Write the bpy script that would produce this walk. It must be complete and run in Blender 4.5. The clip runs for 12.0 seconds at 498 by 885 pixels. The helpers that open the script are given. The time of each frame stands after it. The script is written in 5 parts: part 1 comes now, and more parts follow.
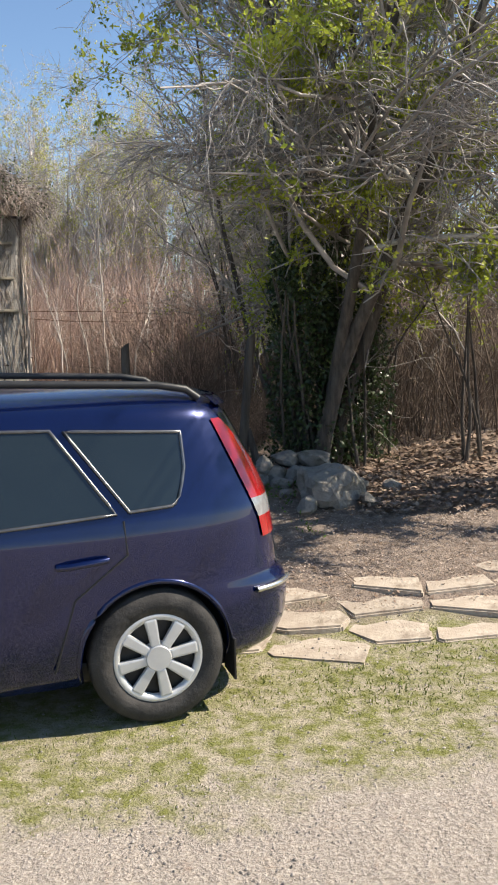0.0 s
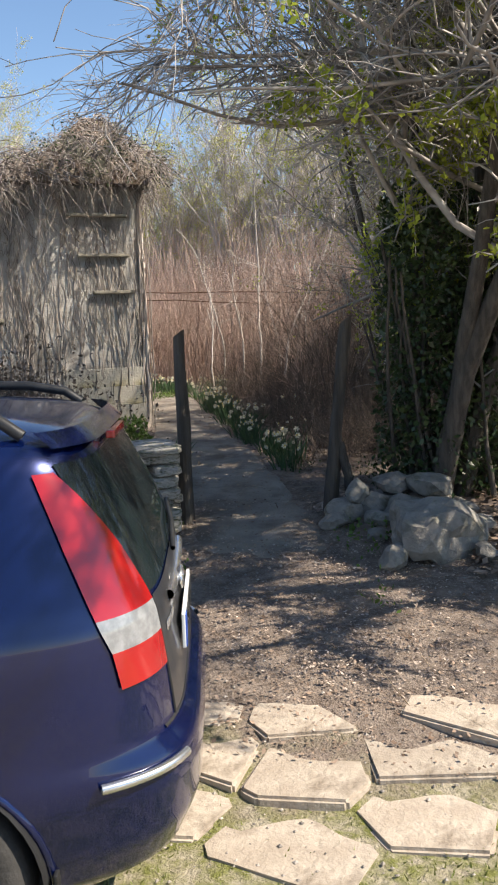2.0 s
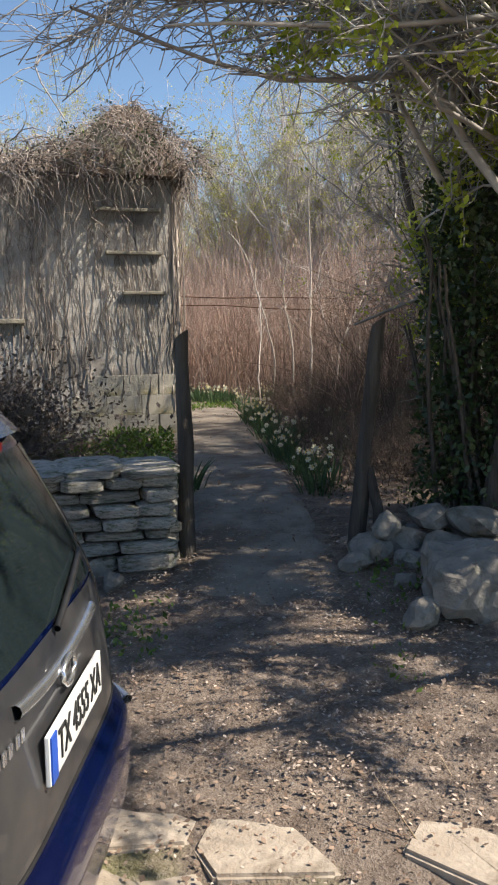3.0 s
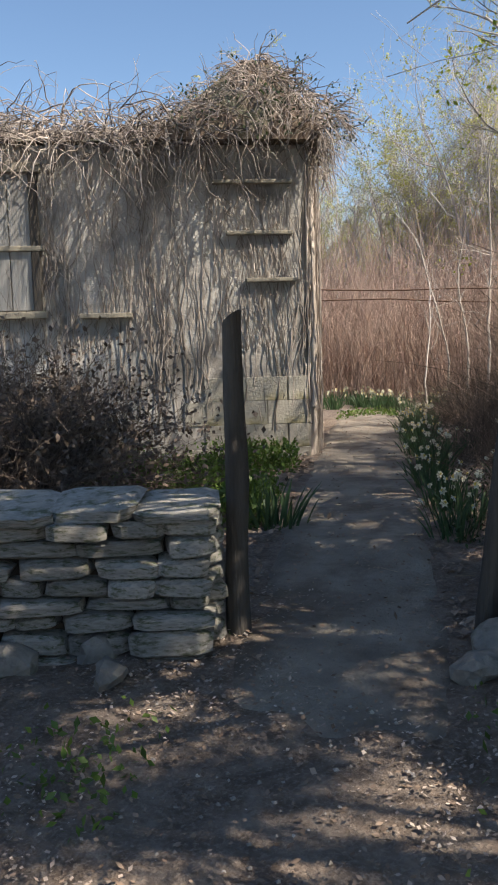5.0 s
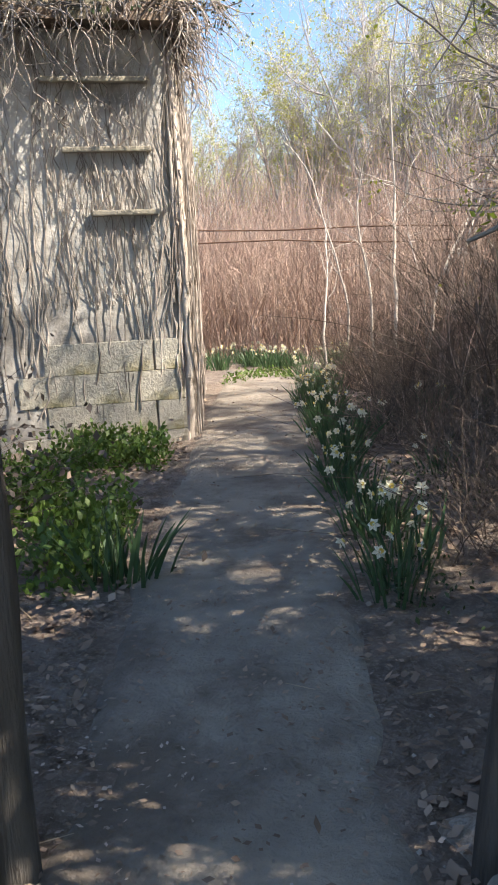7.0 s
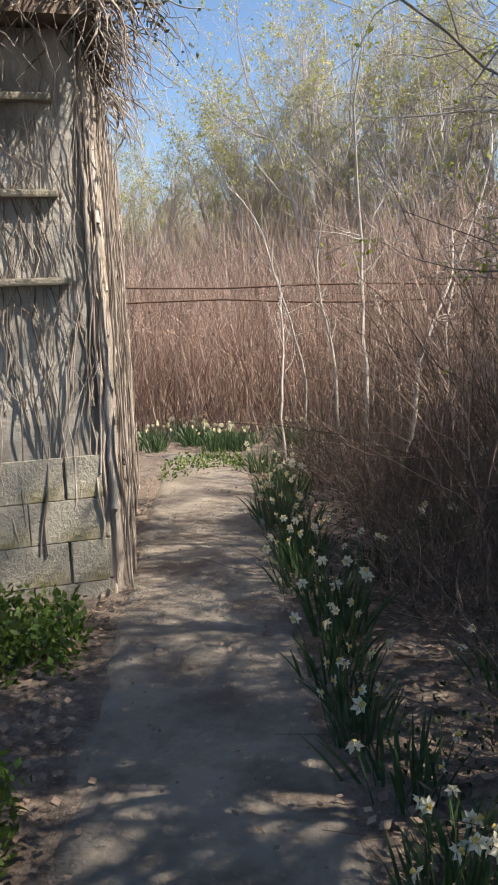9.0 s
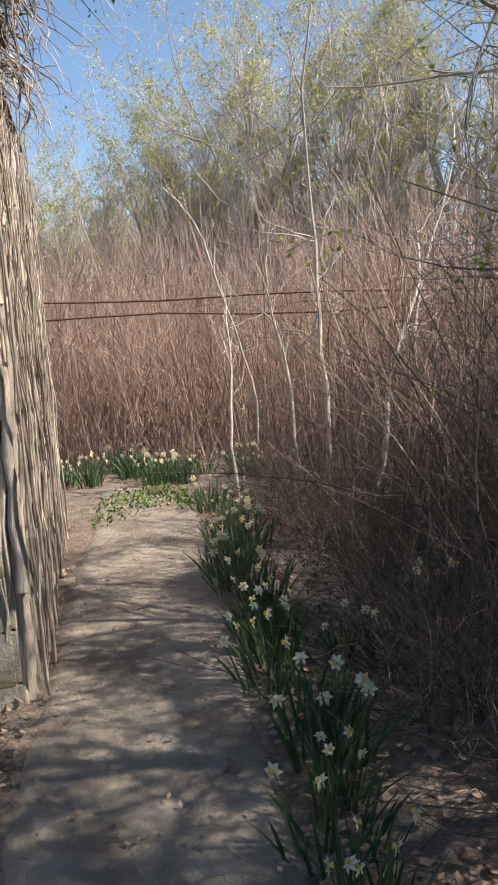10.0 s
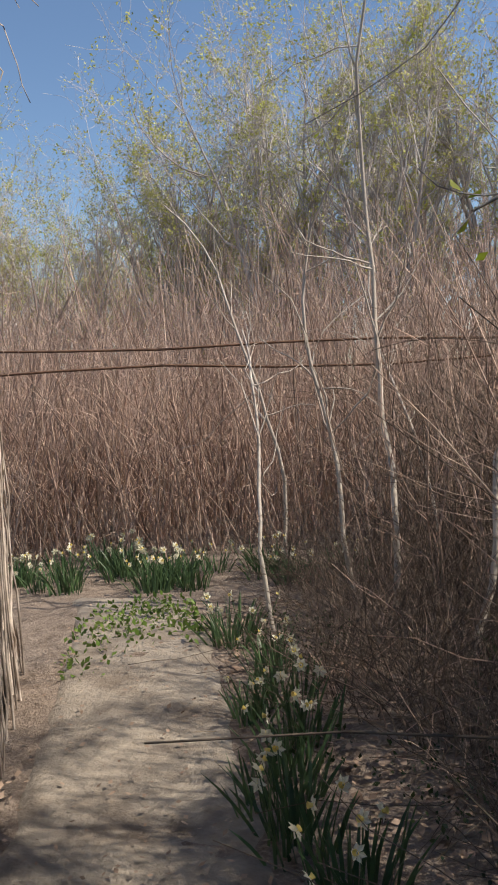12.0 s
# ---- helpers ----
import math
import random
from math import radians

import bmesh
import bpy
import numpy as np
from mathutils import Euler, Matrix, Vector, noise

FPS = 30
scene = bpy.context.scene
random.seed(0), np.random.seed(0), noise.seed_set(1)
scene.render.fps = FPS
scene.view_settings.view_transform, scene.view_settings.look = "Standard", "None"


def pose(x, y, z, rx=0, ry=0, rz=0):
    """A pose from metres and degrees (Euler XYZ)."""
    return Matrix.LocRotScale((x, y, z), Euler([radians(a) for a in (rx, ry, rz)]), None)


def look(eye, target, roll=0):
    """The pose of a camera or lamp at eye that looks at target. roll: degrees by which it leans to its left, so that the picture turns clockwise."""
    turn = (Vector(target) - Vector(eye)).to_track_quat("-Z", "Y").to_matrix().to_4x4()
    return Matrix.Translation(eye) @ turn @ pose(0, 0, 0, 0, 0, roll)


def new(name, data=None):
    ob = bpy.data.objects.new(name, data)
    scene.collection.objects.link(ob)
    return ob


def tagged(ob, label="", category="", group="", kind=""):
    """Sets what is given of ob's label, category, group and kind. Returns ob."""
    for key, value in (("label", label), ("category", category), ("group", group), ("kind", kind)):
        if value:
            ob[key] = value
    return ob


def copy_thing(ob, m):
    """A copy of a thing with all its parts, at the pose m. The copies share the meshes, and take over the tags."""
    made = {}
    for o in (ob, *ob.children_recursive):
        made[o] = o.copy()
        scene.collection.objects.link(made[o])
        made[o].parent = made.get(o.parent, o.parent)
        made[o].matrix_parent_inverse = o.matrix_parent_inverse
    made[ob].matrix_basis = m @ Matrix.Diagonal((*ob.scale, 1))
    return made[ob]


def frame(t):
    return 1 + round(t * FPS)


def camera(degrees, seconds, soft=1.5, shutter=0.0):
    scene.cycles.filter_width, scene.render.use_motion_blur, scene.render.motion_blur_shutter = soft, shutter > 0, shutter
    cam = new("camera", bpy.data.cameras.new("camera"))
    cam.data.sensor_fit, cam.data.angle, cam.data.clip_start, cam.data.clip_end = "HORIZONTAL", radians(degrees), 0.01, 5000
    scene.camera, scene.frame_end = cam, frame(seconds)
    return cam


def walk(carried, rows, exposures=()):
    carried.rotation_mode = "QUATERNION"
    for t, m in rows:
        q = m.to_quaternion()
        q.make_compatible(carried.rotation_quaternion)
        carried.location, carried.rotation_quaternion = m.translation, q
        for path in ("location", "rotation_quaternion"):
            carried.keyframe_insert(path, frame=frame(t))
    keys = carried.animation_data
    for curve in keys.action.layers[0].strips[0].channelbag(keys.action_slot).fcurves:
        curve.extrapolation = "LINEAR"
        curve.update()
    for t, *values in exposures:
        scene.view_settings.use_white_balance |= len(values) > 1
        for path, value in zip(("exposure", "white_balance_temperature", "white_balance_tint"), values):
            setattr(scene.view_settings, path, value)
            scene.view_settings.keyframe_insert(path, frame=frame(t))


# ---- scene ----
cam = camera(31.7, 12.0, soft=2.0)
METRES, EYE, TILT, LEAN, TURN = 12.5, 1.75, -7.0, 1.5, 0.0
ROWS = [
    (0.0, 0.0, 0.0, 0.0, -0.0, 0.0, -0.0),
    (0.5, 0.023, 0.0357, 0.0014, 1.1, -0.3, 0.42),
    (1.0, 0.0456, 0.0785, 0.0083, 3.21, -0.89, 1.72),
    (1.5, 0.0615, 0.1151, 0.0157, 4.01, -1.12, 0.23),
    (2.0, 0.0765, 0.1645, 0.0218, 14.56, -1.41, -1.32),
    (2.5, 0.0814, 0.2052, 0.0241, 17.24, -0.92, -1.86),
    (3.0, 0.0837, 0.2458, 0.0262, 19.02, -0.88, -2.78),
    (3.5, 0.083, 0.2827, 0.0294, 25.53, -1.06, -2.96),
    (5.5, 0.0668, 0.4347, 0.0389, 32.5, -1.58, -3.94),
    (6.0, 0.0521, 0.4786, 0.0437, 32.61, -2.64, -4.95),
    (6.5, 0.0333, 0.5059, 0.0451, 30.24, -4.57, -4.74),
    (7.0, 0.0135, 0.5328, 0.0527, 24.99, -4.34, -1.58),
    (7.5, -0.0031, 0.5679, 0.0616, 23.72, -2.2, -0.88),
    (9.5, -0.0754, 0.7089, 0.0985, 18.71, -1.2, -0.21),
    (10.0, -0.0907, 0.7539, 0.1033, 17.1, -0.7, 0.84),
    (10.5, -0.1059, 0.7895, 0.1077, 18.76, -0.39, 0.65),
    (11.0, -0.1258, 0.8268, 0.1148, 19.76, 0.56, 0.52),
    (11.5, -0.1433, 0.871, 0.1211, 20.32, 3.29, -0.25),
    (12.0, -0.1619, 0.9152, 0.1245, 16.74, 2.95, 0.63),
]
walk(cam, [(t, pose(0, 0, EYE, TILT, LEAN, TURN) @ pose(METRES * x, METRES * y, METRES * z, 90 + pitch, roll, yaw)) for t, x, y, z, yaw, pitch, roll in ROWS],
     exposures=[(0.0, 0.85), (2.0, 0.95), (3.5, 0.68), (5.5, 0.95), (6.3, 1.5), (7.0, 1.6), (7.7, 1.3), (9.5, 0.95), (11.0, 0.75), (12.0, 0.5)])

# ---------------------------------------------------------------- light
SUN_AZ, SUN_EL = 84.0, 47.0     # degrees clockwise from +y, above the horizon
world = bpy.data.worlds.new("sky_world")
scene.world = world
world.use_nodes = True
wn = world.node_tree
sky = wn.nodes.new("ShaderNodeTexSky")
sky.sky_type, sky.sun_disc = "NISHITA", False
sky.sun_elevation, sky.sun_rotation = radians(SUN_EL), radians(SUN_AZ)
sky.air_density, sky.dust_density, sky.ozone_density = 1.0, 0.0, 3.0
wn.nodes["Background"].inputs["Strength"].default_value = 0.095
wn.links.new(sky.outputs[0], wn.nodes["Background"].inputs["Color"])
sun = new("sun", bpy.data.lights.new("sun", "SUN"))
sun.data.energy, sun.data.angle, sun.data.color = 5.0, radians(0.55), (1.0, 0.9, 0.76)
az, el = radians(SUN_AZ), radians(SUN_EL)
sun_dir = Vector((math.sin(az) * math.cos(el), math.cos(az) * math.cos(el), math.sin(el)))
sun.matrix_world = look(sun_dir * 60, (0, 0, 0))

# ---------------------------------------------------------------- materials
rng = np.random.default_rng(7)


def mat(name, base, base2=None, rough=0.8, metal=0.0, scale=6.0, bump=0.3, bump_scale=40.0, spot=None, spot_amount=0.0,
        spot_scale=2.0, per_object=0.0, per_island=0.0, spec=0.5, coat=0.0, stretch=(1, 1, 1), rough2=None, translucent=0.0):
    """A node material: two colours mixed by noise, a third as stains, relief, and a lightness that varies per piece."""
    m = bpy.data.materials.new(name)
    m.use_nodes = True
    nt = m.node_tree
    bs = nt.nodes["Principled BSDF"]
    geo = nt.nodes.new("ShaderNodeTexCoord")
    mp = nt.nodes.new("ShaderNodeMapping")
    mp.inputs["Scale"].default_value = stretch
    nt.links.new(geo.outputs["Object"], mp.inputs["Vector"])

    def noise_node(sc, detail=4.0):
        n = nt.nodes.new("ShaderNodeTexNoise")
        n.inputs["Scale"].default_value, n.inputs["Detail"].default_value = sc, detail
        n.inputs["Roughness"].default_value = 0.62
        nt.links.new(mp.outputs["Vector"], n.inputs["Vector"])
        return n.outputs["Fac"]

    def ramp(fac, lo, hi):
        r = nt.nodes.new("ShaderNodeMapRange")
        r.inputs["From Min"].default_value, r.inputs["From Max"].default_value = lo, hi
        nt.links.new(fac, r.inputs["Value"])
        return r.outputs["Result"]

    def mix(fac, a, b):
        x = nt.nodes.new("ShaderNodeMix")
        x.data_type = "RGBA"
        for sock, v in ((x.inputs[0], fac), (x.inputs[6], a), (x.inputs[7], b)):
            if isinstance(v, (tuple, float)):
                sock.default_value = (*v, 1) if isinstance(v, tuple) else v
            else:
                nt.links.new(v, sock)
        return x.outputs[2]

    col = mix(ramp(noise_node(scale), 0.35, 0.65), tuple(base), tuple(base2 or base))
    if spot:
        col = mix(ramp(noise_node(spot_scale, 6), 0.62 - 0.3 * spot_amount, 0.72 - 0.2 * spot_amount), col, tuple(spot))
    for amount, node, out in ((per_object, "ShaderNodeObjectInfo", "Random"), (per_island, "ShaderNodeNewGeometry", "Random Per Island")):
        if amount:
            info = nt.nodes.new(node)
            hsv = nt.nodes.new("ShaderNodeHueSaturation")
            r = nt.nodes.new("ShaderNodeMapRange")
            r.inputs["To Min"].default_value, r.inputs["To Max"].default_value = 1 - amount, 1 + amount
            nt.links.new(info.outputs[out], r.inputs["Value"])
            nt.links.new(r.outputs["Result"], hsv.inputs["Value"])
            nt.links.new(col, hsv.inputs["Color"])
            col = hsv.outputs["Color"]
    nt.links.new(col, bs.inputs["Base Color"])
    if rough2 is not None:
        rr = nt.nodes.new("ShaderNodeMapRange")
        rr.inputs["To Min"].default_value, rr.inputs["To Max"].default_value = rough, rough2
        nt.links.new(noise_node(scale * 2.3), rr.inputs["Value"])
        nt.links.new(rr.outputs["Result"], bs.inputs["Roughness"])
    else:
        bs.inputs["Roughness"].default_value = rough
    bs.inputs["Metallic"].default_value = metal
    bs.inputs["Specular IOR Level"].default_value = spec
    bs.inputs["Coat Weight"].default_value = coat
    bs.inputs["Coat Roughness"].default_value = 0.04
    if bump:
        b = nt.nodes.new("ShaderNodeBump")
        b.inputs["Strength"].default_value, b.inputs["Distance"].default_value = bump, 0.02
        nt.links.new(noise_node(bump_scale, 6), b.inputs["Height"])
        nt.links.new(b.outputs["Normal"], bs.inputs["Normal"])
    if translucent:
        tr = nt.nodes.new("ShaderNodeBsdfTranslucent")
        nt.links.new(col, tr.inputs["Color"])
        ms = nt.nodes.new("ShaderNodeMixShader")
        ms.inputs[0].default_value = translucent
        nt.links.new(bs.outputs[0], ms.inputs[1])
        nt.links.new(tr.outputs[0], ms.inputs[2])
        nt.links.new(ms.outputs[0], nt.nodes["Material Output"].inputs["Surface"])
    return m


M_PLASTER = mat("wall_plaster", (0.36, 0.335, 0.305), (0.52, 0.49, 0.45), 0.95, scale=2.2, bump=0.6, bump_scale=25, spot=(0.2, 0.18, 0.16), spot_amount=0.35, spot_scale=1.3)
M_BLOCK = mat("wall_block", (0.36, 0.335, 0.29), (0.48, 0.44, 0.35), 0.95, scale=3, bump=0.7, bump_scale=40, spot=(0.3, 0.26, 0.14), spot_amount=0.3, per_object=0.08)
M_LEDGE = mat("ledge_stone", (0.22, 0.2, 0.165), (0.34, 0.3, 0.23), 0.95, scale=5, bump=0.6)
M_STONE = mat("dry_stone", (0.32, 0.3, 0.265), (0.52, 0.48, 0.42), 0.92, scale=7, bump=0.9, bump_scale=30, spot=(0.13, 0.14, 0.08), spot_amount=0.4, spot_scale=5, per_object=0.25, per_island=0.2)
M_ROCK = mat("field_rock", (0.18, 0.165, 0.145), (0.34, 0.31, 0.27), 0.92, scale=5, bump=1.0, bump_scale=18, spot=(0.14, 0.13, 0.1), spot_amount=0.4, spot_scale=6, per_object=0.15)
M_FLAG = mat("flagstone", (0.36, 0.295, 0.23), (0.48, 0.41, 0.33), 0.92, scale=5, bump=0.6, bump_scale=30, spot=(0.25, 0.2, 0.15), spot_amount=0.25, spot_scale=4, per_object=0.1)
M_POST = mat("weathered_post", (0.05, 0.042, 0.035), (0.11, 0.095, 0.08), 0.95, scale=5, bump=1.0, bump_scale=30, stretch=(3, 3, 0.35))
M_VINE = mat("dry_vine", (0.2, 0.16, 0.135), (0.46, 0.4, 0.35), 0.95, scale=8, bump=0, per_island=0.6)
M_VINE_PALE = mat("pale_vine_trunk", (0.54, 0.455, 0.39), (0.7, 0.615, 0.54), 0.95, scale=6, bump=0.8, bump_scale=60, stretch=(3, 3, 0.3), per_island=0.3)
M_CANE = mat("dry_cane", (0.35, 0.235, 0.185), (0.56, 0.425, 0.345), 0.9, scale=2, bump=0, per_island=0.45)
# darker copy of the dry cane; a thicket's inner shade is partly in its colour
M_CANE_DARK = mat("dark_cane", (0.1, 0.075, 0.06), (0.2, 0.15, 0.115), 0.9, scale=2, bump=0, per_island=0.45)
M_WHITE_STEM = mat("pale_sapling", (0.36, 0.31, 0.26), (0.5, 0.45, 0.4), 0.85, scale=5, bump=0.4, per_island=0.2)
M_BARK = mat("tree_bark", (0.06, 0.05, 0.042), (0.13, 0.11, 0.09), 0.95, scale=9, bump=1.0, bump_scale=30, stretch=(3, 3, 0.4))
# twigs of the background wood, pale haze put into their colour
M_TWIG_FAR = mat("hazy_far_twig", (0.4, 0.35, 0.33), (0.58, 0.53, 0.5), 0.9, scale=1, bump=0, per_island=0.3)
M_TWIG = mat("grey_twig", (0.24, 0.215, 0.2), (0.42, 0.39, 0.36), 0.9, scale=4, bump=0, per_island=0.4)
M_LEAF = mat("spring_leaf", (0.26, 0.33, 0.03), (0.42, 0.45, 0.06), 0.55, scale=3, bump=0, per_island=0.35, translucent=0.45)
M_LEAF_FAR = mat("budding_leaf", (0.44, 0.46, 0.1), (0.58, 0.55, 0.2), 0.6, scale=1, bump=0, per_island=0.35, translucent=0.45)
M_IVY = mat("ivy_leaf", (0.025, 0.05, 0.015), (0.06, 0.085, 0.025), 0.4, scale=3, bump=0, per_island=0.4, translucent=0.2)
M_GREEN = mat("garden_leaf", (0.09, 0.16, 0.025), (0.15, 0.22, 0.045), 0.5, scale=3, bump=0, per_island=0.35, translucent=0.35)
M_DAFF_LEAF = mat("daffodil_leaf", (0.05, 0.1, 0.045), (0.09, 0.15, 0.06), 0.45, scale=6, bump=0, per_island=0.3, translucent=0.3)
M_PETAL = mat("daffodil_petal", (0.8, 0.78, 0.6), (0.82, 0.8, 0.7), 0.6, scale=20, bump=0, translucent=0.3)
M_CUP = mat("daffodil_cup", (0.8, 0.62, 0.16), (0.8, 0.68, 0.25), 0.6, scale=20, bump=0, translucent=0.3)
M_GRASS = mat("grass_blade", (0.13, 0.17, 0.03), (0.24, 0.25, 0.07), 0.6, scale=1.5, bump=0, per_island=0.35, translucent=0.3)
M_STRAW = mat("dry_litter", (0.3, 0.22, 0.14), (0.46, 0.37, 0.26), 0.9, scale=4, bump=0, per_island=0.45)
M_LITTER = mat("fallen_leaf", (0.19, 0.125, 0.085), (0.34, 0.25, 0.185), 0.85, scale=4, bump=0, per_island=0.3)
M_PALE_LITTER = mat("pale_fallen_leaf", (0.36, 0.27, 0.21), (0.56, 0.46, 0.38), 0.85, scale=4, bump=0, per_island=0.35)
M_PEBBLE = mat("pebble", (0.24, 0.21, 0.18), (0.42, 0.37, 0.32), 0.9, scale=9, bump=0.3, per_island=0.4)
M_RUST = mat("rusty_rail", (0.1, 0.05, 0.03), (0.18, 0.1, 0.06), 0.9, scale=20, bump=0.5)
M_TILE = mat("old_roof_tile", (0.1, 0.07, 0.055), (0.2, 0.15, 0.11), 0.95, scale=4, bump=0.7, per_object=0.25, spot=(0.12, 0.12, 0.08), spot_amount=0.4)
M_BOARD = mat("grey_board", (0.22, 0.21, 0.2), (0.36, 0.35, 0.33), 0.9, scale=4, bump=0.6, stretch=(6, 6, 0.4), per_object=0.2)
M_PATH = mat("packed_path", (0.23, 0.195, 0.16), (0.36, 0.31, 0.25), 0.95, scale=3, bump=0.9, bump_scale=45, spot=(0.17, 0.135, 0.105), spot_amount=0.45, spot_scale=2.2)


M_EARTH = mat("dark_earth", (0.05, 0.04, 0.03), (0.11, 0.085, 0.065), 0.95, scale=9, bump=0.8)


def ground_material():
    """Soil with litter, a worn grass strip beside the gravel of the yard."""
    m = bpy.data.materials.new("yard_ground")
    m.use_nodes = True
    nt = m.node_tree
    bs = nt.nodes["Principled BSDF"]
    bs.inputs["Roughness"].default_value = 0.95
    bs.inputs["Specular IOR Level"].default_value = 0.2
    tc = nt.nodes.new("ShaderNodeTexCoord")
    sep = nt.nodes.new("ShaderNodeSeparateXYZ")
    nt.links.new(tc.outputs["Object"], sep.inputs[0])

    def tex(sc, detail=5.0):
        n = nt.nodes.new("ShaderNodeTexNoise")
        n.inputs["Scale"].default_value, n.inputs["Detail"].default_value, n.inputs["Roughness"].default_value = sc, detail, 0.65
        nt.links.new(tc.outputs["Object"], n.inputs["Vector"])
        return n.outputs["Fac"]

    def calc(op, a, b):
        n = nt.nodes.new("ShaderNodeMath")
        n.operation = op
        for s, v in zip(n.inputs, (a, b)):
            if isinstance(v, (int, float)):
                s.default_value = v
            else:
                nt.links.new(v, s)
        return n.outputs[0]

    def rng_node(v, a, b):
        n = nt.nodes.new("ShaderNodeMapRange")
        n.inputs["From Min"].default_value, n.inputs["From Max"].default_value = a, b
        nt.links.new(v, n.inputs["Value"])
        return n.outputs[0]

    def mix(f, a, b):
        x = nt.nodes.new("ShaderNodeMix")
        x.data_type = "RGBA"
        nt.links.new(f, x.inputs[0])
        for s, v in ((x.inputs[6], a), (x.inputs[7], b)):
            if isinstance(v, tuple):
                s.default_value = (*v, 1)
            else:
                nt.links.new(v, s)
        return x.outputs[2]

    fine, mid, big = tex(60, 6), tex(9), tex(1.6)
    soil = mix(rng_node(mid, 0.35, 0.68), (0.16, 0.12, 0.095), (0.33, 0.265, 0.215))
    soil = mix(rng_node(fine, 0.5, 0.75), soil, (0.4, 0.33, 0.27))
    gravel = mix(rng_node(fine, 0.35, 0.62), (0.3, 0.255, 0.21), (0.52, 0.455, 0.39))
    gravel = mix(rng_node(mid, 0.6, 0.8), gravel, (0.36, 0.26, 0.19))
    turf = mix(rng_node(mid, 0.38, 0.6), (0.42, 0.365, 0.27), (0.2, 0.205, 0.06))
    turf = mix(rng_node(fine, 0.58, 0.7), turf, (0.47, 0.41, 0.31))
    wob = calc("MULTIPLY", calc("SUBTRACT", big, 0.5), 1.6)
    wob = calc("ADD", wob, calc("MULTIPLY", calc("SUBTRACT", mid, 0.5), 0.5))
    yy = calc("SUBTRACT", calc("ADD", sep.outputs["Y"], wob), calc("MULTIPLY", sep.outputs["X"], 0.3))
    col = mix(rng_node(yy, 3.0, 3.35), gravel, turf)
    col = mix(rng_node(calc("ADD", sep.outputs["Y"], wob), 5.0, 5.4), col, soil)
    nt.links.new(col, bs.inputs["Base Color"])
    b = nt.nodes.new("ShaderNodeBump")
    b.inputs["Strength"].default_value, b.inputs["Distance"].default_value = 0.9, 0.03
    nt.links.new(calc("ADD", fine, calc("MULTIPLY", mid, 1.5)), b.inputs["Height"])
    nt.links.new(b.outputs["Normal"], bs.inputs["Normal"])
    return m


M_GROUND = ground_material()

# ---------------------------------------------------------------- mesh helpers


def ground_z(x, y):
    """Height of the ground, without the small lumps."""
    return np.interp(y, [4.9, 7.4, 9.4, 14.0, 40.0], [0.0, 0.25, 0.41, 0.46, 0.5]) + 0.0 * np.asarray(x)


def mesh_object(name, verts, faces, material, parent=None, smooth=True, label=""):
    """verts (n, 3) and faces (m, 3) or (m, 4) as one mesh object."""
    verts, faces = np.asarray(verts, np.float32), np.asarray(faces, np.int32)
    me = bpy.data.meshes.new(name)
    me.vertices.add(len(verts))
    me.vertices.foreach_set("co", verts.ravel())
    k = faces.shape[1]
    me.loops.add(faces.size)
    me.loops.foreach_set("vertex_index", faces.ravel())
    me.polygons.add(len(faces))
    me.polygons.foreach_set("loop_start", np.arange(0, faces.size, k, dtype=np.int32))
    me.polygons.foreach_set("use_smooth", np.full(len(faces), smooth))
    me.update(calc_edges=True)
    me.materials.append(material)
    ob = new(name, me)
    if parent:
        ob.parent = parent
    if label:
        ob["label"] = label
    return ob


def part(name, bm, material, parent=None, label="", smooth=False):
    """Links a bmesh as one mesh object under a thing or a part."""
    me = bpy.data.meshes.new(name)
    bm.to_mesh(me)
    bm.free()
    for p in me.polygons:
        p.use_smooth = smooth
    me.materials.append(material)
    ob = new(name, me)
    if parent:
        ob.parent = parent
    if label:
        ob["label"] = label
    return ob


def thing(name, label, category, group="", at=(0, 0, 0), rz=0.0, kind=""):
    ob = new(name)
    ob.empty_display_size = 0.1
    ob.matrix_world = pose(*at, 0, 0, rz)
    return tagged(ob, label, category, group, kind)


def unit(v):
    return v / np.maximum(np.linalg.norm(v, axis=-1, keepdims=True), 1e-9)


def stems(start, way, length, r0, r1, k=6, wander=0.15, bend=(0, 0, 0.0)):
    """Wandering stems: paths (n, k, 3) and radii (n, k)."""
    n = len(start)
    d = unit(np.asarray(way, float))
    step = (np.asarray(length, float) / (k - 1)).reshape(-1, 1) * np.ones((n, 1))
    pts = [np.asarray(start, float)]
    for _ in range(k - 1):
        d = unit(d + rng.normal(0, wander, (n, 3)) + np.asarray(bend, float))
        pts.append(pts[-1] + d * step)
    f = np.linspace(0, 1, k)[None, :]
    rad = np.asarray(r0, float).reshape(-1, 1) * (1 - f) + np.asarray(r1, float).reshape(-1, 1) * f
    return np.stack(pts, 1), rad * np.ones((n, 1))


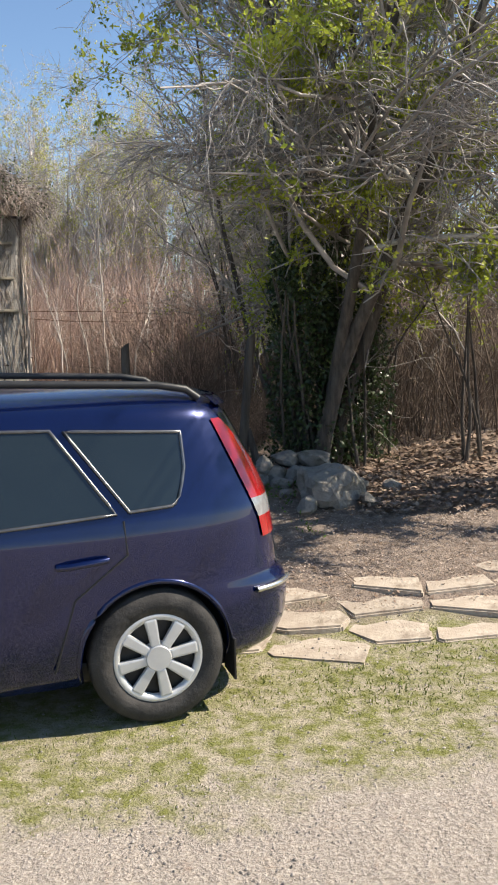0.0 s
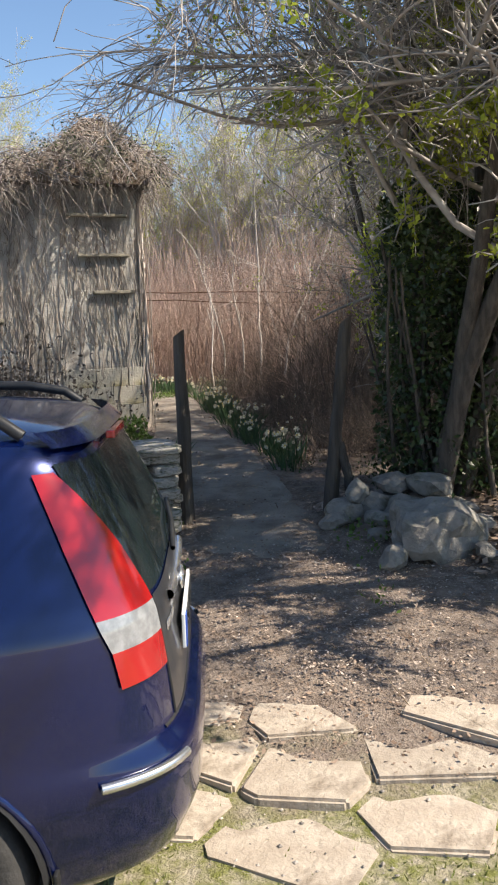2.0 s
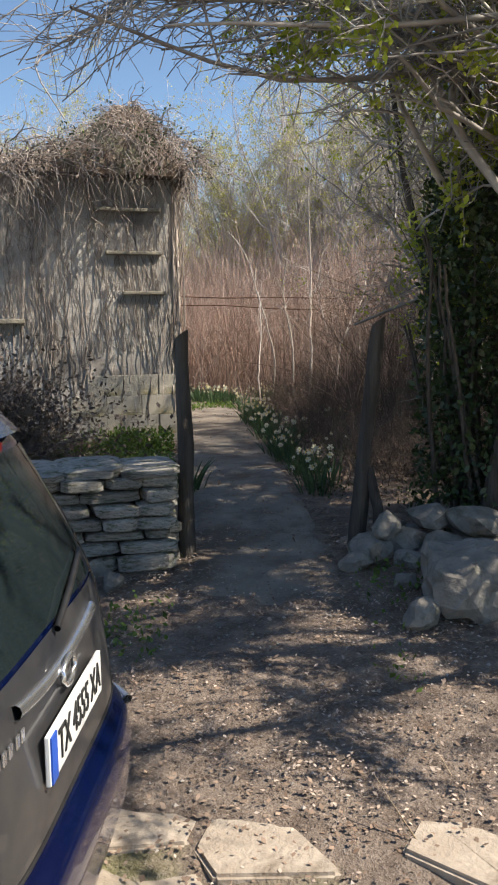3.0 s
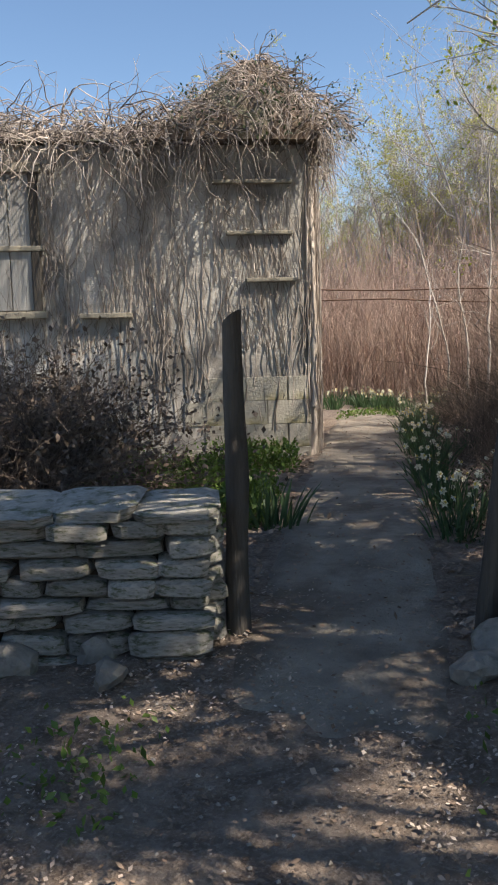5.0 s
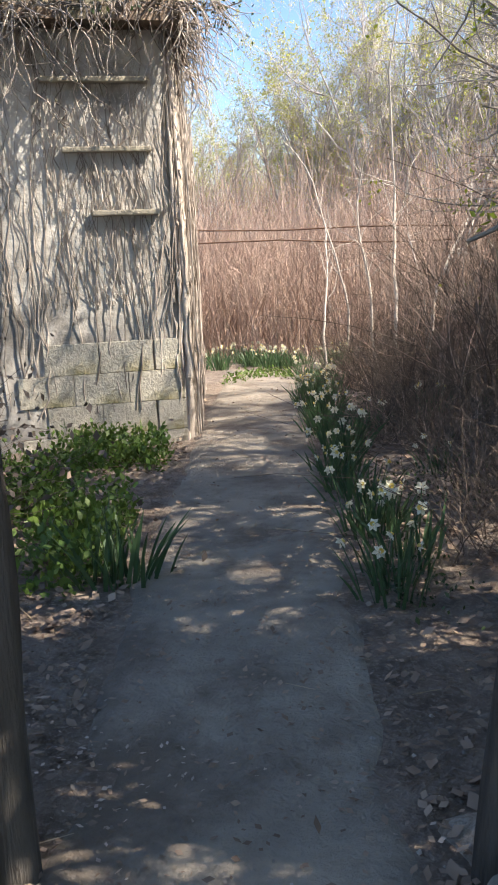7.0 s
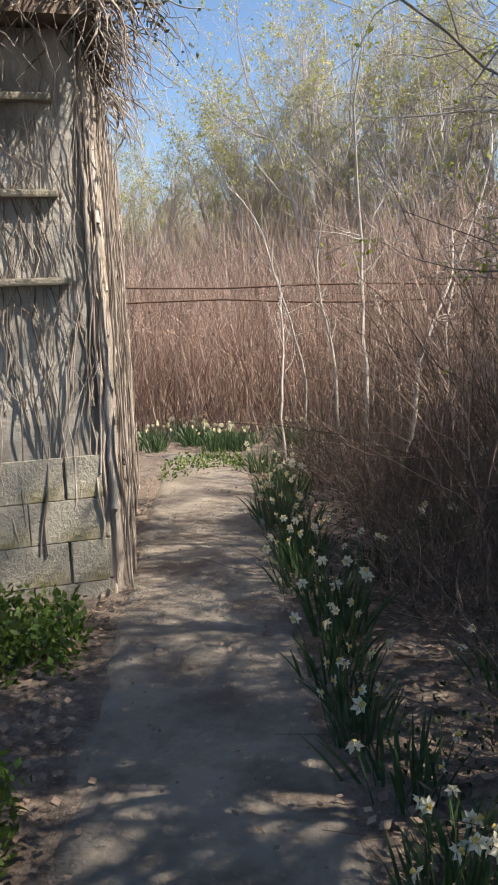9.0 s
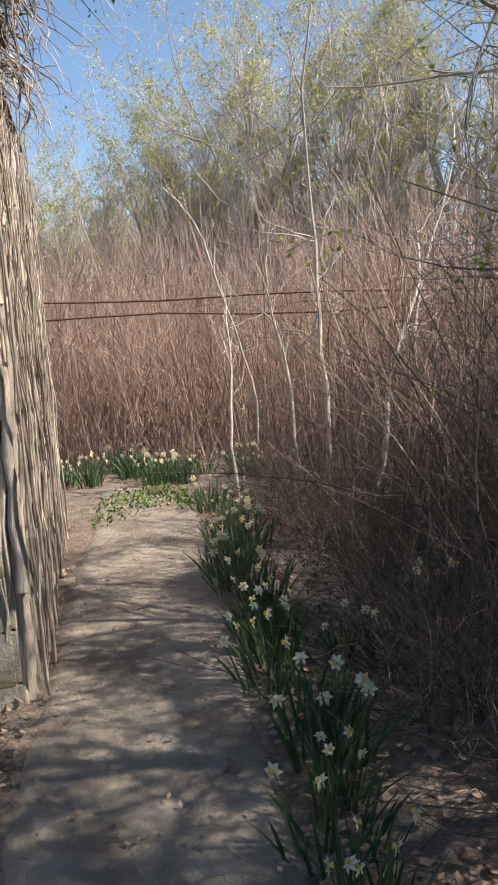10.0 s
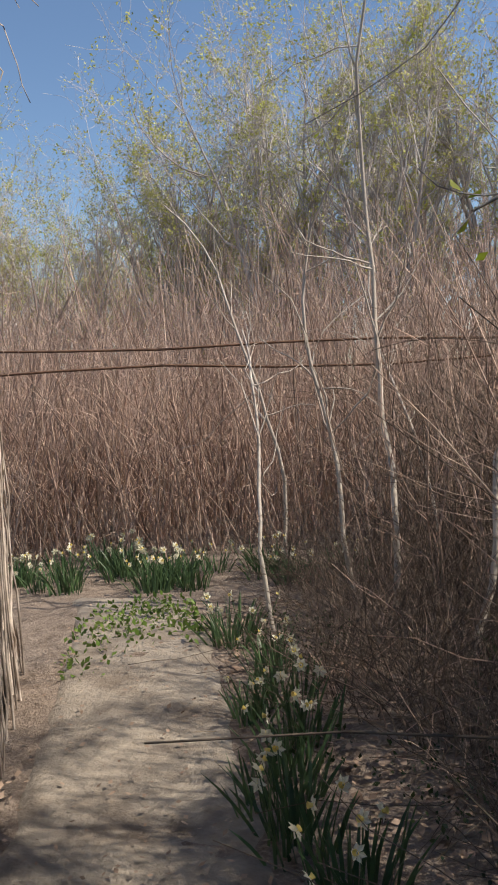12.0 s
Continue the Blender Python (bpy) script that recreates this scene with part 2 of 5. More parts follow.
def tubes(paths, radii, sides=3):
    """Verts and quads of tubes round the paths."""
    n, k, _ = paths.shape
    tan = unit(np.gradient(paths, axis=1))
    ref = np.where(np.abs(tan[..., 2:3]) > 0.8, np.array([1.0, 0, 0]), np.array([0, 0, 1.0]))
    a = unit(np.cross(tan, ref))
    b = np.cross(tan, a)
    ang = np.arange(sides) * 2 * np.pi / sides
    ring = a[:, :, None] * np.cos(ang)[None, None, :, None] + b[:, :, None] * np.sin(ang)[None, None, :, None]
    v = paths[:, :, None] + ring * radii[:, :, None, None]
    idx = np.arange(n * k * sides).reshape(n, k, sides)
    nxt = np.roll(idx, -1, axis=2)
    q = np.stack([idx[:, :-1], nxt[:, :-1], nxt[:, 1:], idx[:, 1:]], -1)
    return v.reshape(-1, 3), q.reshape(-1, 4)


def merged(*pieces):
    """Several (verts, faces) as one."""
    vs, fs, base = [], [], 0
    for v, f in pieces:
        vs.append(v)
        fs.append(f + base)
        base += len(v)
    return np.concatenate(vs), np.concatenate(fs)


def leaf_quads(at, size, up=0.3, aspect=0.55):
    """Leaves: a kite of four corners, folded a little, at each place."""
    n = len(at)
    size = np.asarray(size, float).reshape(-1, 1) * np.ones((n, 1))
    d = unit(rng.normal(0, 1, (n, 3)) + np.array([0, 0, up]))
    s = unit(np.cross(d, rng.normal(0, 1, (n, 3))))
    nrm = np.cross(d, s)
    mid = at + d * size * 0.5
    v = np.stack([at, mid + s * size * aspect * 0.5 + nrm * size * 0.08, at + d * size, mid - s * size * aspect * 0.5 + nrm * size * 0.08], 1)
    return v.reshape(-1, 3), np.arange(n * 4).reshape(n, 4)


def along(paths, pick, f):
    """Points and tangents at the fraction f of the paths picked."""
    k = paths.shape[1]
    u = np.clip(f, 0, 0.999) * (k - 1)
    i = u.astype(int)
    w = (u - i)[:, None]
    p0, p1 = paths[pick, i], paths[pick, i + 1]
    return p0 * (1 - w) + p1 * w, unit(p1 - p0)


def offshoots(paths, radii, n, lo, hi, spread, length, k, wander, bend, shrink=0.6, r1=0.3):
    """n side branches from the paths."""
    pick = rng.integers(0, len(paths), n)
    f = rng.uniform(lo, hi, n)
    p, t = along(paths, pick, f)
    d = unit(t + rng.normal(0, spread, (n, 3)))
    rr = radii[pick, np.clip((f * (radii.shape[1] - 1)).astype(int), 0, radii.shape[1] - 1)] * shrink
    return stems(p, d, rng.uniform(*length, n), rr, rr * r1, k, wander, bend)


def blob(name, size, material, seed, parent=None, sub=3, rough=0.18, flat=0.0):
    """A worn stone: an uneven rounded lump, cut flatter below."""
    bm = bmesh.new()
    bmesh.ops.create_icosphere(bm, subdivisions=sub, radius=1.0)
    off = Vector((seed * 3.7, seed * 1.3, seed * 2.1))
    cuts = [Vector(unit(np.random.default_rng(seed * 13 + i).normal(0, 1, 3))) for i in range(7)]
    for v in bm.verts:
        p = v.co.copy()
        for c in cuts:
            over = p.dot(c) - 0.72
            if over > 0:
                p -= c * over * 0.85
        p *= 1 + rough * noise.noise(p * 1.6 + off) + rough * 0.4 * noise.noise(p * 5 + off)
        p.z = max(p.z, -0.75)
        v.co = Vector((p.x * size[0], p.y * size[1], p.z * size[2]))
    return part(name, bm, material, parent, smooth=False)


def box_bm(size, at=(0, 0, 0), bevel=0.01):
    bm = bmesh.new()
    bmesh.ops.create_cube(bm, size=1.0)
    for v in bm.verts:
        v.co = Vector((v.co.x * size[0] + at[0], v.co.y * size[1] + at[1], v.co.z * size[2] + at[2]))
    if bevel:
        bmesh.ops.bevel(bm, geom=bm.edges[:], offset=bevel, segments=2, affect="EDGES", profile=0.6)
    return bm

# ---------------------------------------------------------------- ground
def build_ground():
    def axis(lo, hi, step, far):
        near = np.arange(lo, hi, step)
        out = hi + (far - hi) * np.linspace(0, 1, 24) ** 3
        back = lo - (far + lo) * np.linspace(0, 1, 24)[1:] ** 3
        return np.concatenate([back[::-1], near, out])
    xs, ys = axis(-6.0, 5.0, 0.07, 900.0), axis(-2.0, 19.0, 0.07, 900.0)
    gx, gy = np.meshgrid(xs, ys)
    gz = ground_z(gx, gy)
    lump = np.array([[0.05 * noise.noise(Vector((a * 0.8, b * 0.8, 3))) + 0.022 * noise.noise(Vector((a * 4, b * 4, 7))) for a in xs] for b in ys])
    soft = np.clip((gy - 3.5) / 3, 0.25, 1)
    gz = gz + lump * soft
    # a bank under the trees beside the yard, and rough ground off the path
    gz += 0.35 * np.clip((gx - 1.2) / 2.5, 0, 1) * np.clip((gy - 7.0) / 2.0, 0, 1)
    idx = np.arange(gx.size).reshape(gx.shape)
    f = np.stack([idx[:-1, :-1], idx[:-1, 1:], idx[1:, 1:], idx[1:, :-1]], -1).reshape(-1, 4)
    ob = mesh_object("ground", np.stack([gx, gy, gz], -1).reshape(-1, 3), f, M_GROUND)
    tagged(ob, "bare earth yard with worn grass, gravel and dry leaf litter", "ground", kind="structure")


build_ground()

PATH_MID = [(-0.2, 6.9), (-0.68, 8.25), (-1.3, 9.6), (-2.45, 12.2), (-3.25, 14.0), (-4.35, 16.6), (-4.9, 17.6)]


def path_x(y):
    return np.interp(y, [p[1] for p in PATH_MID], [p[0] for p in PATH_MID])


def build_path():
    ys = np.arange(6.9, 17.5, 0.06)
    t = np.linspace(-1, 1, 22)
    half = 0.5 * np.interp(ys, [6.9, 8, 12, 17], [0.9, 1.0, 1.06, 1.0])
    wob = np.array([[0.05 * noise.noise(Vector((y * 1.7, s * 5, 1))) for s in (-1, 1)] for y in ys])
    v = []
    for i, y in enumerate(ys):
        for s in t:
            x = path_x(y) + s * half[i] + (wob[i, 0] if s < 0 else wob[i, 1]) * abs(s)
            edge = 1 - max(0, abs(s) - 0.86) / 0.14
            z = float(ground_z(x, y)) + 0.05 * noise.noise(Vector((x * 0.8, y * 0.8, 3))) + 0.012 * noise.noise(Vector((x * 3, y * 3, 2))) - 0.035 + 0.05 * edge * min(1.0, (y - 6.9) / 0.9)
            v.append((x, y, z))
    idx = np.arange(len(v)).reshape(len(ys), len(t))
    f = np.stack([idx[:-1, :-1], idx[:-1, 1:], idx[1:, 1:], idx[1:, :-1]], -1).reshape(-1, 4)
    ob = mesh_object("path", v, f, M_PATH)
    tagged(ob, "narrow trodden garden path of packed pale earth", "path", kind="structure")


build_path()

# ---------------------------------------------------------------- hut
CORNER = Vector((-3.2, 12.6, 0))
U = Vector((-0.788, -0.616, 0))      # along the front wall, away from the corner
V = Vector((-0.46, 0.888, 0))        # along the side wall
NF = Vector((0.616, -0.788, 0))      # outward of the front wall
NS = Vector((0.888, 0.46, 0))        # outward of the side wall
FRONT, SIDE, WALL_TOP, BASE = 7.5, 3.5, 3.45, 0.44


def wall_slab(name, p, way, out, length, z0, z1, thick, material, parent=None):
    """A wall with a slightly uneven outer face."""
    nx, nz = int(length / 0.08), int((z1 - z0) / 0.08)
    v = []
    for i in range(nx + 1):
        for j in range(nz + 1):
            a, z = length * i / nx, z0 + (z1 - z0) * j / nz
            q = p + way * a + out * (0.02 * noise.noise(Vector((a * 1.5, z * 1.5, length))) + 0.008 * noise.noise(Vector((a * 7, z * 7, length))))
            v.append((q.x, q.y, z))
    idx = np.arange(len(v)).reshape(nx + 1, nz + 1)
    f = np.stack([idx[:-1, :-1], idx[1:, :-1], idx[1:, 1:], idx[:-1, 1:]], -1).reshape(-1, 4)
    back = [(x - out.x * thick, y - out.y * thick, z) for x, y, z in v]
    off = len(v)
    edge = []
    for loop in (idx[:, 0], idx[:, -1], idx[0, :], idx[-1, :]):
        edge += [(a, b, b + off, a + off) for a, b in zip(loop[:-1], loop[1:])]
    faces = np.concatenate([f, f[:, ::-1] + off, np.array(edge)])
    return mesh_object(name, v + back, faces, material, parent)


hut = thing("stone_hut", "derelict plastered hut overgrown with dry climbing vines", "hut", at=(CORNER.x, CORNER.y, 0))


def keep(ob, parent):
    """Hangs ob, built in world places, under the parent."""
    ob.parent = parent
    ob.matrix_parent_inverse = parent.matrix_world.inverted()
    return ob


bpy.context.view_layer.update()
keep(wall_slab("wall", CORNER, U, NF, FRONT, 0.2, WALL_TOP, 0.4, M_PLASTER), hut)["label"] = "stained plaster front wall"
keep(wall_slab("wall", CORNER - NF * 0.004, V, NS, SIDE, 0.2, WALL_TOP, 0.4, M_PLASTER), hut)["label"] = "plaster side wall behind thick vine stems"
keep(wall_slab("wall", CORNER + V * SIDE + U * 0.01, U, -NF, FRONT, 0.2, WALL_TOP, 0.4, M_PLASTER), hut)
keep(wall_slab("wall", CORNER + U * FRONT, V, -NS, SIDE, 0.2, WALL_TOP, 0.4, M_PLASTER), hut)


def placed_box(name, size, origin, xdir, material, parent, bevel=0.012, label=""):
    """A bevelled box whose x runs along xdir, centred on origin."""
    ob = part(name, box_bm(size, (0, 0, 0), bevel), material)
    ob.matrix_world = Matrix.Translation(origin) @ pose(0, 0, 0, 0, 0, math.degrees(math.atan2(xdir.y, xdir.x)))
    bpy.context.view_layer.update()
    keep(ob, parent)
    if label:
        ob["label"] = label
    return ob


for z, a0, a1 in ((3.1, 0.13, 0.9), (2.62, 0.13, 0.78), (2.17, 0.1, 0.6)):
    p = CORNER + U * ((a0 + a1) / 2) + NF * 0.035
    placed_box("ledge", (a1 - a0, 0.07, 0.04), Vector((p.x, p.y, z)), U, M_LEDGE, hut, label="short stone ledge")

# roof: a lean slab over the wall and a small raised cap at the corner
def build_roof():
    bm = bmesh.new()
    a = -0.25
    def P(u, v, z):
        q = CORNER + U * u + V * v
        return bm.verts.new((q.x, q.y, z))
    o = [P(-0.08, -0.1, 3.47), P(FRONT + 0.1, -0.1, 3.47), P(FRONT + 0.1, SIDE + 0.1, 3.47), P(-0.08, SIDE + 0.1, 3.47)]
    r = [P(1.2, SIDE / 2, 4.0), P(FRONT - 1.2, SIDE / 2, 4.0)]
    bm.faces.new((o[0], o[1], r[1], r[0]))
    bm.faces.new((o[1], o[2], r[1]))
    bm.faces.new((o[2], o[3], r[0], r[1]))
    bm.faces.new((o[3], o[0], r[0]))
    bm.faces.new(o[::-1])
    keep(part("roof", bm, M_TILE, label="old clay tile roof under matted vines"), hut)
    bm = bmesh.new()
    o = [P(-0.17, -0.2, 3.46), P(1.4, -0.2, 3.46), P(1.4, 1.1, 3.46), P(-0.17, 1.1, 3.46)]
    t = [P(-0.16, -0.18, 3.56), P(1.36, -0.18, 3.56), P(1.36, 1.06, 3.56), P(-0.16, 1.06, 3.56)]
    top = [P(0.32, 0.3, 4.32), P(0.6, 0.3, 4.32)]
    for i in range(4):
        bm.faces.new((o[i], o[(i + 1) % 4], t[(i + 1) % 4], t[i]))
    bm.faces.new((t[0], t[1], top[1], top[0]))
    bm.faces.new((t[1], t[2], top[1]))
    bm.faces.new((t[2], t[3], top[0], top[1]))
    bm.faces.new((t[3], t[0], top[0]))
    bm.faces.new(o[::-1])
    keep(part("roof_cap", bm, M_TILE, label="raised corner of the roof, heaped with vines"), hut)


build_roof()

# ---------------------------------------------------------------- car
M_PAINT = mat("blue_car_paint", (0.001, 0.006, 0.05), (0.0015, 0.008, 0.06), 0.26, metal=0.45, scale=3, bump=0, coat=1.0, spec=0.3)
# grey for the tailgate: dust plus dark tree reflections put into the colour
M_GATE_GREY = mat("dusty_reflection_paint", (0.02, 0.021, 0.026), (0.045, 0.044, 0.044), 0.34, scale=5, bump=0, coat=0.5, rough2=0.5)
M_GLASS = mat("tinted_car_glass", (0.012, 0.018, 0.02), (0.015, 0.022, 0.024), 0.03, scale=3, bump=0, spec=0.8)
M_BLACK = mat("black_trim", (0.012, 0.012, 0.013), (0.02, 0.02, 0.02), 0.5, scale=20, bump=0.1)
M_CHROME = mat("bright_trim", (0.6, 0.6, 0.6), (0.7, 0.7, 0.7), 0.25, metal=0.9, scale=20, bump=0)
M_TRIM = mat("dull_metal_trim", (0.14, 0.14, 0.14), (0.2, 0.2, 0.2), 0.35, metal=0.8, scale=20, bump=0)
M_TYRE = mat("tyre_rubber", (0.02, 0.019, 0.018), (0.05, 0.046, 0.042), 0.85, scale=9, bump=0.3)
M_COVER = mat("silver_wheel_cover", (0.55, 0.55, 0.55), (0.62, 0.62, 0.61), 0.4, metal=0.3, scale=12, bump=0)
M_RED = mat("red_lamp_lens", (0.28, 0.006, 0.008), (0.34, 0.01, 0.01), 0.12, scale=5, bump=0, coat=1.0)
M_CLEAR = mat("clear_lamp_lens", (0.2, 0.205, 0.21), (0.3, 0.305, 0.31), 0.12, scale=30, bump=0, coat=1.0)
M_PLATE = mat("white_plate", (0.75, 0.75, 0.74), (0.78, 0.78, 0.77), 0.4, scale=9, bump=0)
M_BLUE = mat("blue_plate_band", (0.02, 0.08, 0.45), (0.02, 0.09, 0.48), 0.4, scale=9, bump=0)

# horizontal outlines of the body: height, rear end, front end, half width (origin: under the rear axle, x to the rear)
CAR = np.array([
    (0.20, 0.76, -3.40, 0.80), (0.26, 0.86, -3.50, 0.845), (0.36, 0.905, -3.53, 0.87), (0.50, 0.915, -3.53, 0.885), (0.57, 0.90, -3.50, 0.888),
    (0.62, 0.855, -3.46, 0.888), (0.75, 0.84, -3.38, 0.885), (0.88, 0.82, -3.22, 0.878), (0.95, 0.80, -2.95, 0.862), (1.02, 0.765, -2.6, 0.835),
    (1.15, 0.69, -2.28, 0.785), (1.30, 0.59, -1.95, 0.725), (1.38, 0.535, -1.75, 0.69), (1.43, 0.49, -1.6, 0.65), (1.465, 0.40, -1.35, 0.57)])
CAR[:, 1] -= np.interp(CAR[:, 0], [0.2, 0.9, 1.46], [0.16, 0.15, 0.05])
POW = 5.5


def car_ring(z):
    xr, xf, w = (np.interp(z, CAR[:, 0], CAR[:, i]) for i in (1, 2, 3))
    return (xr + xf) / 2, (xr - xf) / 2, w


def car_side(x, z, out=0.0):
    """Half width of the body at x and z."""
    c, a, w = car_ring(z)
    return w * max(1e-6, 1 - min(1.0, abs((x - c) / a)) ** POW) ** (1 / POW) + out


def car_rear(y, z, out=0.0):
    """Rear face of the body at y and z."""
    c, a, w = car_ring(z)
    return c + a * max(1e-6, 1 - min(1.0, abs(y / w)) ** POW) ** (1 / POW) + out


def car_at(phi, z, out=0.0):
    """The body's outline by angle (0: rear, 90: the side at -y)."""
    c, a, w = car_ring(z)
    cs, sn = math.cos(phi), math.sin(phi)
    k = (abs(cs) ** POW + abs(sn) ** POW) ** (-1 / POW)
    p = Vector((c + a * cs * k, -w * sn * k, z))
    return p + Vector((cs, -sn, 0.15)).normalized() * out


def patch(name, rows, material, parent, label="", thick=0.0):
    """A grid of points as one sheet."""
    n, m = len(rows), len(rows[0])
    v = [tuple(p) for r in rows for p in r]
    idx = np.arange(n * m).reshape(n, m)
    f = np.stack([idx[:-1, :-1], idx[:-1, 1:], idx[1:, 1:], idx[1:, :-1]], -1).reshape(-1, 4)
    return mesh_object(name, v, f, material, parent, label=label)


def bar(name, pts, r, material, parent, sides=8, label=""):
    p = np.array([[tuple(q) for q in pts]], float)
    v, f = tubes(p, np.full(p.shape[:2], r), sides)
    return mesh_object(name, v, f, material, parent, label=label)


def build_car():
    car = thing("estate_car", "dark blue estate car with roof rails parked on worn grass", "car", at=(-0.7, 4.65, 0.0), rz=17.0)
    # body shell
    zs = np.unique(np.concatenate([np.linspace(0.20, 1.465, 60)]))
    rows = []
    for z in zs:
        c, a, w = car_ring(z)
        ys = w * np.sign(np.linspace(-1, 1, 41)) * np.abs(np.linspace(-1, 1, 41)) ** 0.8 * 0.93
        rear = [(car_rear(y, z), y) for y in ys]
        x0, x1 = rear[0][0], 2 * c - rear[0][0]
        side = [(x0 + (x1 - x0) * t, car_side(x0 + (x1 - x0) * t, z)) for t in np.linspace(0, 1, 150)]
        front = [(2 * c - x, y) for x, y in rear][::-1]
        ring = rear + side[1:-1] + front + [(x, -y) for x, y in side[1:-1]][::-1]
        rows.append([(x, y, z) for x, y in ring])
    n = len(rows[0])
    # roof closes in shrinking rings
    c, a, w = car_ring(1.465)
    for s, z in ((0.9, 1.485), (0.7, 1.505), (0.4, 1.515), (0.05, 1.518)):
        rows.append([(c + (x - c) * s, y * s, z) for x, y, _ in rows[len(zs) - 1]])
    v = np.array(rows).reshape(-1, 3)
    idx = np.arange(len(v)).reshape(len(rows), n)
    nxt = np.roll(idx, -1, axis=1)
    f = np.stack([idx[:-1], nxt[:-1], nxt[1:], idx[1:]], -1).reshape(-1, 4)
    mid = v[f].mean(1)
    keepf = np.ones(len(f), bool)
    RA = 0.355
    for hx in (0.0, -2.70):
        d = np.hypot(mid[:, 0] - hx, mid[:, 2] - 0.31)
        keepf &= ~((d < RA) & (np.abs(mid[:, 1]) > 0.6))
        cut = (d < RA) & (np.abs(mid[:, 1]) > 0.6)
        dv = np.hypot(v[:, 0] - hx, v[:, 2] - 0.31)
        near = np.zeros(len(v), bool)
        near[np.intersect1d(f[cut], f[~cut])] = True
        near &= v[:, 2] > 0.21
        s = RA / np.maximum(dv, 1e-6)
        v[near, 0] = hx + (v[near, 0] - hx) * s[near]
        v[near, 2] = 0.31 + (v[near, 2] - 0.31) * s[near]
    mesh_object("body", v, f[keepf], M_PAINT, car, label="dark blue painted body")
    bm = box_bm((3.5, 1.5, 0.1), (-1.4, 0, 0.24), 0.02)
    part("underbody", bm, M_BLACK, car)
    # arches and wheels
    for hx in (0.0, -2.70):
        for sy in (-1, 1):
            pts = [(hx + RA * math.cos(t), sy * (car_side(hx + RA * math.cos(t), 0.31 + RA * math.sin(t)) - 0.005), 0.31 + RA * math.sin(t)) for t in np.linspace(-0.25, math.pi + 0.25, 30)]
            bar("wheel_arch", pts, 0.014, M_PAINT, car)
            rows_l = [[(hx + (RA - 0.004) * math.cos(t), sy * yy, 0.31 + (RA - 0.004) * math.sin(t)) for t in np.linspace(-0.3, math.pi + 0.3, 24)] for yy in (0.87, 0.6)]
            rows_l.append([(hx, sy * 0.6, 0.31)] * 24)
            patch("arch_liner", rows_l, M_BLACK, car)
            wheel(car, hx, sy)
    # side glass with frames
    for sy in (-1, 1):
        def win(name, xb0, xb1, xt0, xt1, zb0, zb1, zt0, zt1, label=""):
            rows_w = []
            for i in range(9):
                q = i / 8
                r = []
                for j in range(15):
                    p = j / 14
                    x = (xb0 + (xb1 - xb0) * p) * (1 - q) + (xt0 + (xt1 - xt0) * p) * q
                    z = (zb0 + (zb1 - zb0) * p) * (1 - q) + (zt0 + (zt1 - zt0) * p) * q
                    if name == "rear_side_window":   # rounded rear lower corner
                        over = max(0.0, p - 0.72) / 0.28
                        z += (1 - q) * over ** 2 * 0.16
                    r.append((x, sy * car_side(x, z, 0.006), z))
                rows_w.append(r)
            g = patch(name, rows_w, M_GLASS, car, label)
            edge = rows_w[0] + [r[-1] for r in rows_w[1:]] + rows_w[-1][::-1][1:] + [r[0] for r in rows_w[::-1][1:]]
            bar("window_trim", [(x, y + sy * 0.002, z) for x, y, z in edge], 0.008, M_TRIM, g)
        win("rear_side_window", -0.10, 0.17, -0.36, 0.17, 0.985, 1.0, 1.345, 1.315, "dark tinted rear quarter glass")
        win("rear_door_window", -1.08, -0.16, -1.05, -0.42, 0.93, 0.98, 1.37, 1.35)
        win("front_door_window", -2.05, -1.16, -1.55, -1.13, 0.89, 0.925, 1.33, 1.37)
        # door gaps and handles
        for x0, x1 in ((-0.13, -0.34), (-1.12, -1.1), (-2.2, -2.15)):
            pts = [(x0, sy * car_side(x0, 0.95, 0.001), 0.95), (x0 + 0.01, sy * car_side(x0, 0.8, 0.001), 0.8), (x1 - 0.02, sy * car_side(x1, 0.6, 0.001), 0.62), (x1 - 0.12, sy * car_side(x1, 0.4, 0.001), 0.3)]
            bar("door_gap", pts, 0.005, M_BLACK, car)
        for hx in (-0.32, -1.35):
            h = bar("door_handle", [(hx - 0.11, sy * car_side(hx, 0.78, 0.012), 0.775), (hx - 0.06, sy * car_side(hx, 0.78, 0.035), 0.78), (hx + 0.06, sy * car_side(hx, 0.78, 0.035), 0.79), (hx + 0.11, sy * car_side(hx, 0.78, 0.012), 0.79)], 0.016, M_PAINT, car)
        # roof rail
        rl = [(0.30, 1.455), (0.24, 1.50), (0.1, 1.525), (-0.6, 1.555), (-1.2, 1.55), (-1.38, 1.50)]
        bar("roof_rail", [(x, sy * 0.545, z) for x, z in rl], 0.018, M_BLACK, car, label="black roof rail")
        # tail lamp in three fields
        for nm, za, zb, material in (("lamp_red", 0.98, 1.36, M_RED), ("lamp_clear", 0.89, 0.98, M_CLEAR), ("lamp_red", 0.79, 0.89, M_RED)):
            r = []
            for z in np.linspace(za, zb, 12):
                lo = np.interp(z, [0.79, 0.89, 1.36], [0.55, 0.53, 0.33])     # front edge on the side, as x
                hi = np.interp(z, [0.79, 0.98, 1.2, 1.36], [0.53, 0.53, 0.56, 0.59])   # inner edge on the rear, as y
                c, a, w = car_ring(z)
                ph0 = math.atan2(car_side(lo, z) / w, (lo - c) / a)
                ph1 = math.atan2(hi / w, (car_rear(hi, z) - c) / a)
                r.append([Vector((p.x, p.y if sy < 0 else -p.y, p.z)) for p in (car_at(t, z, 0.008) for t in np.linspace(ph0, ph1, 14))])
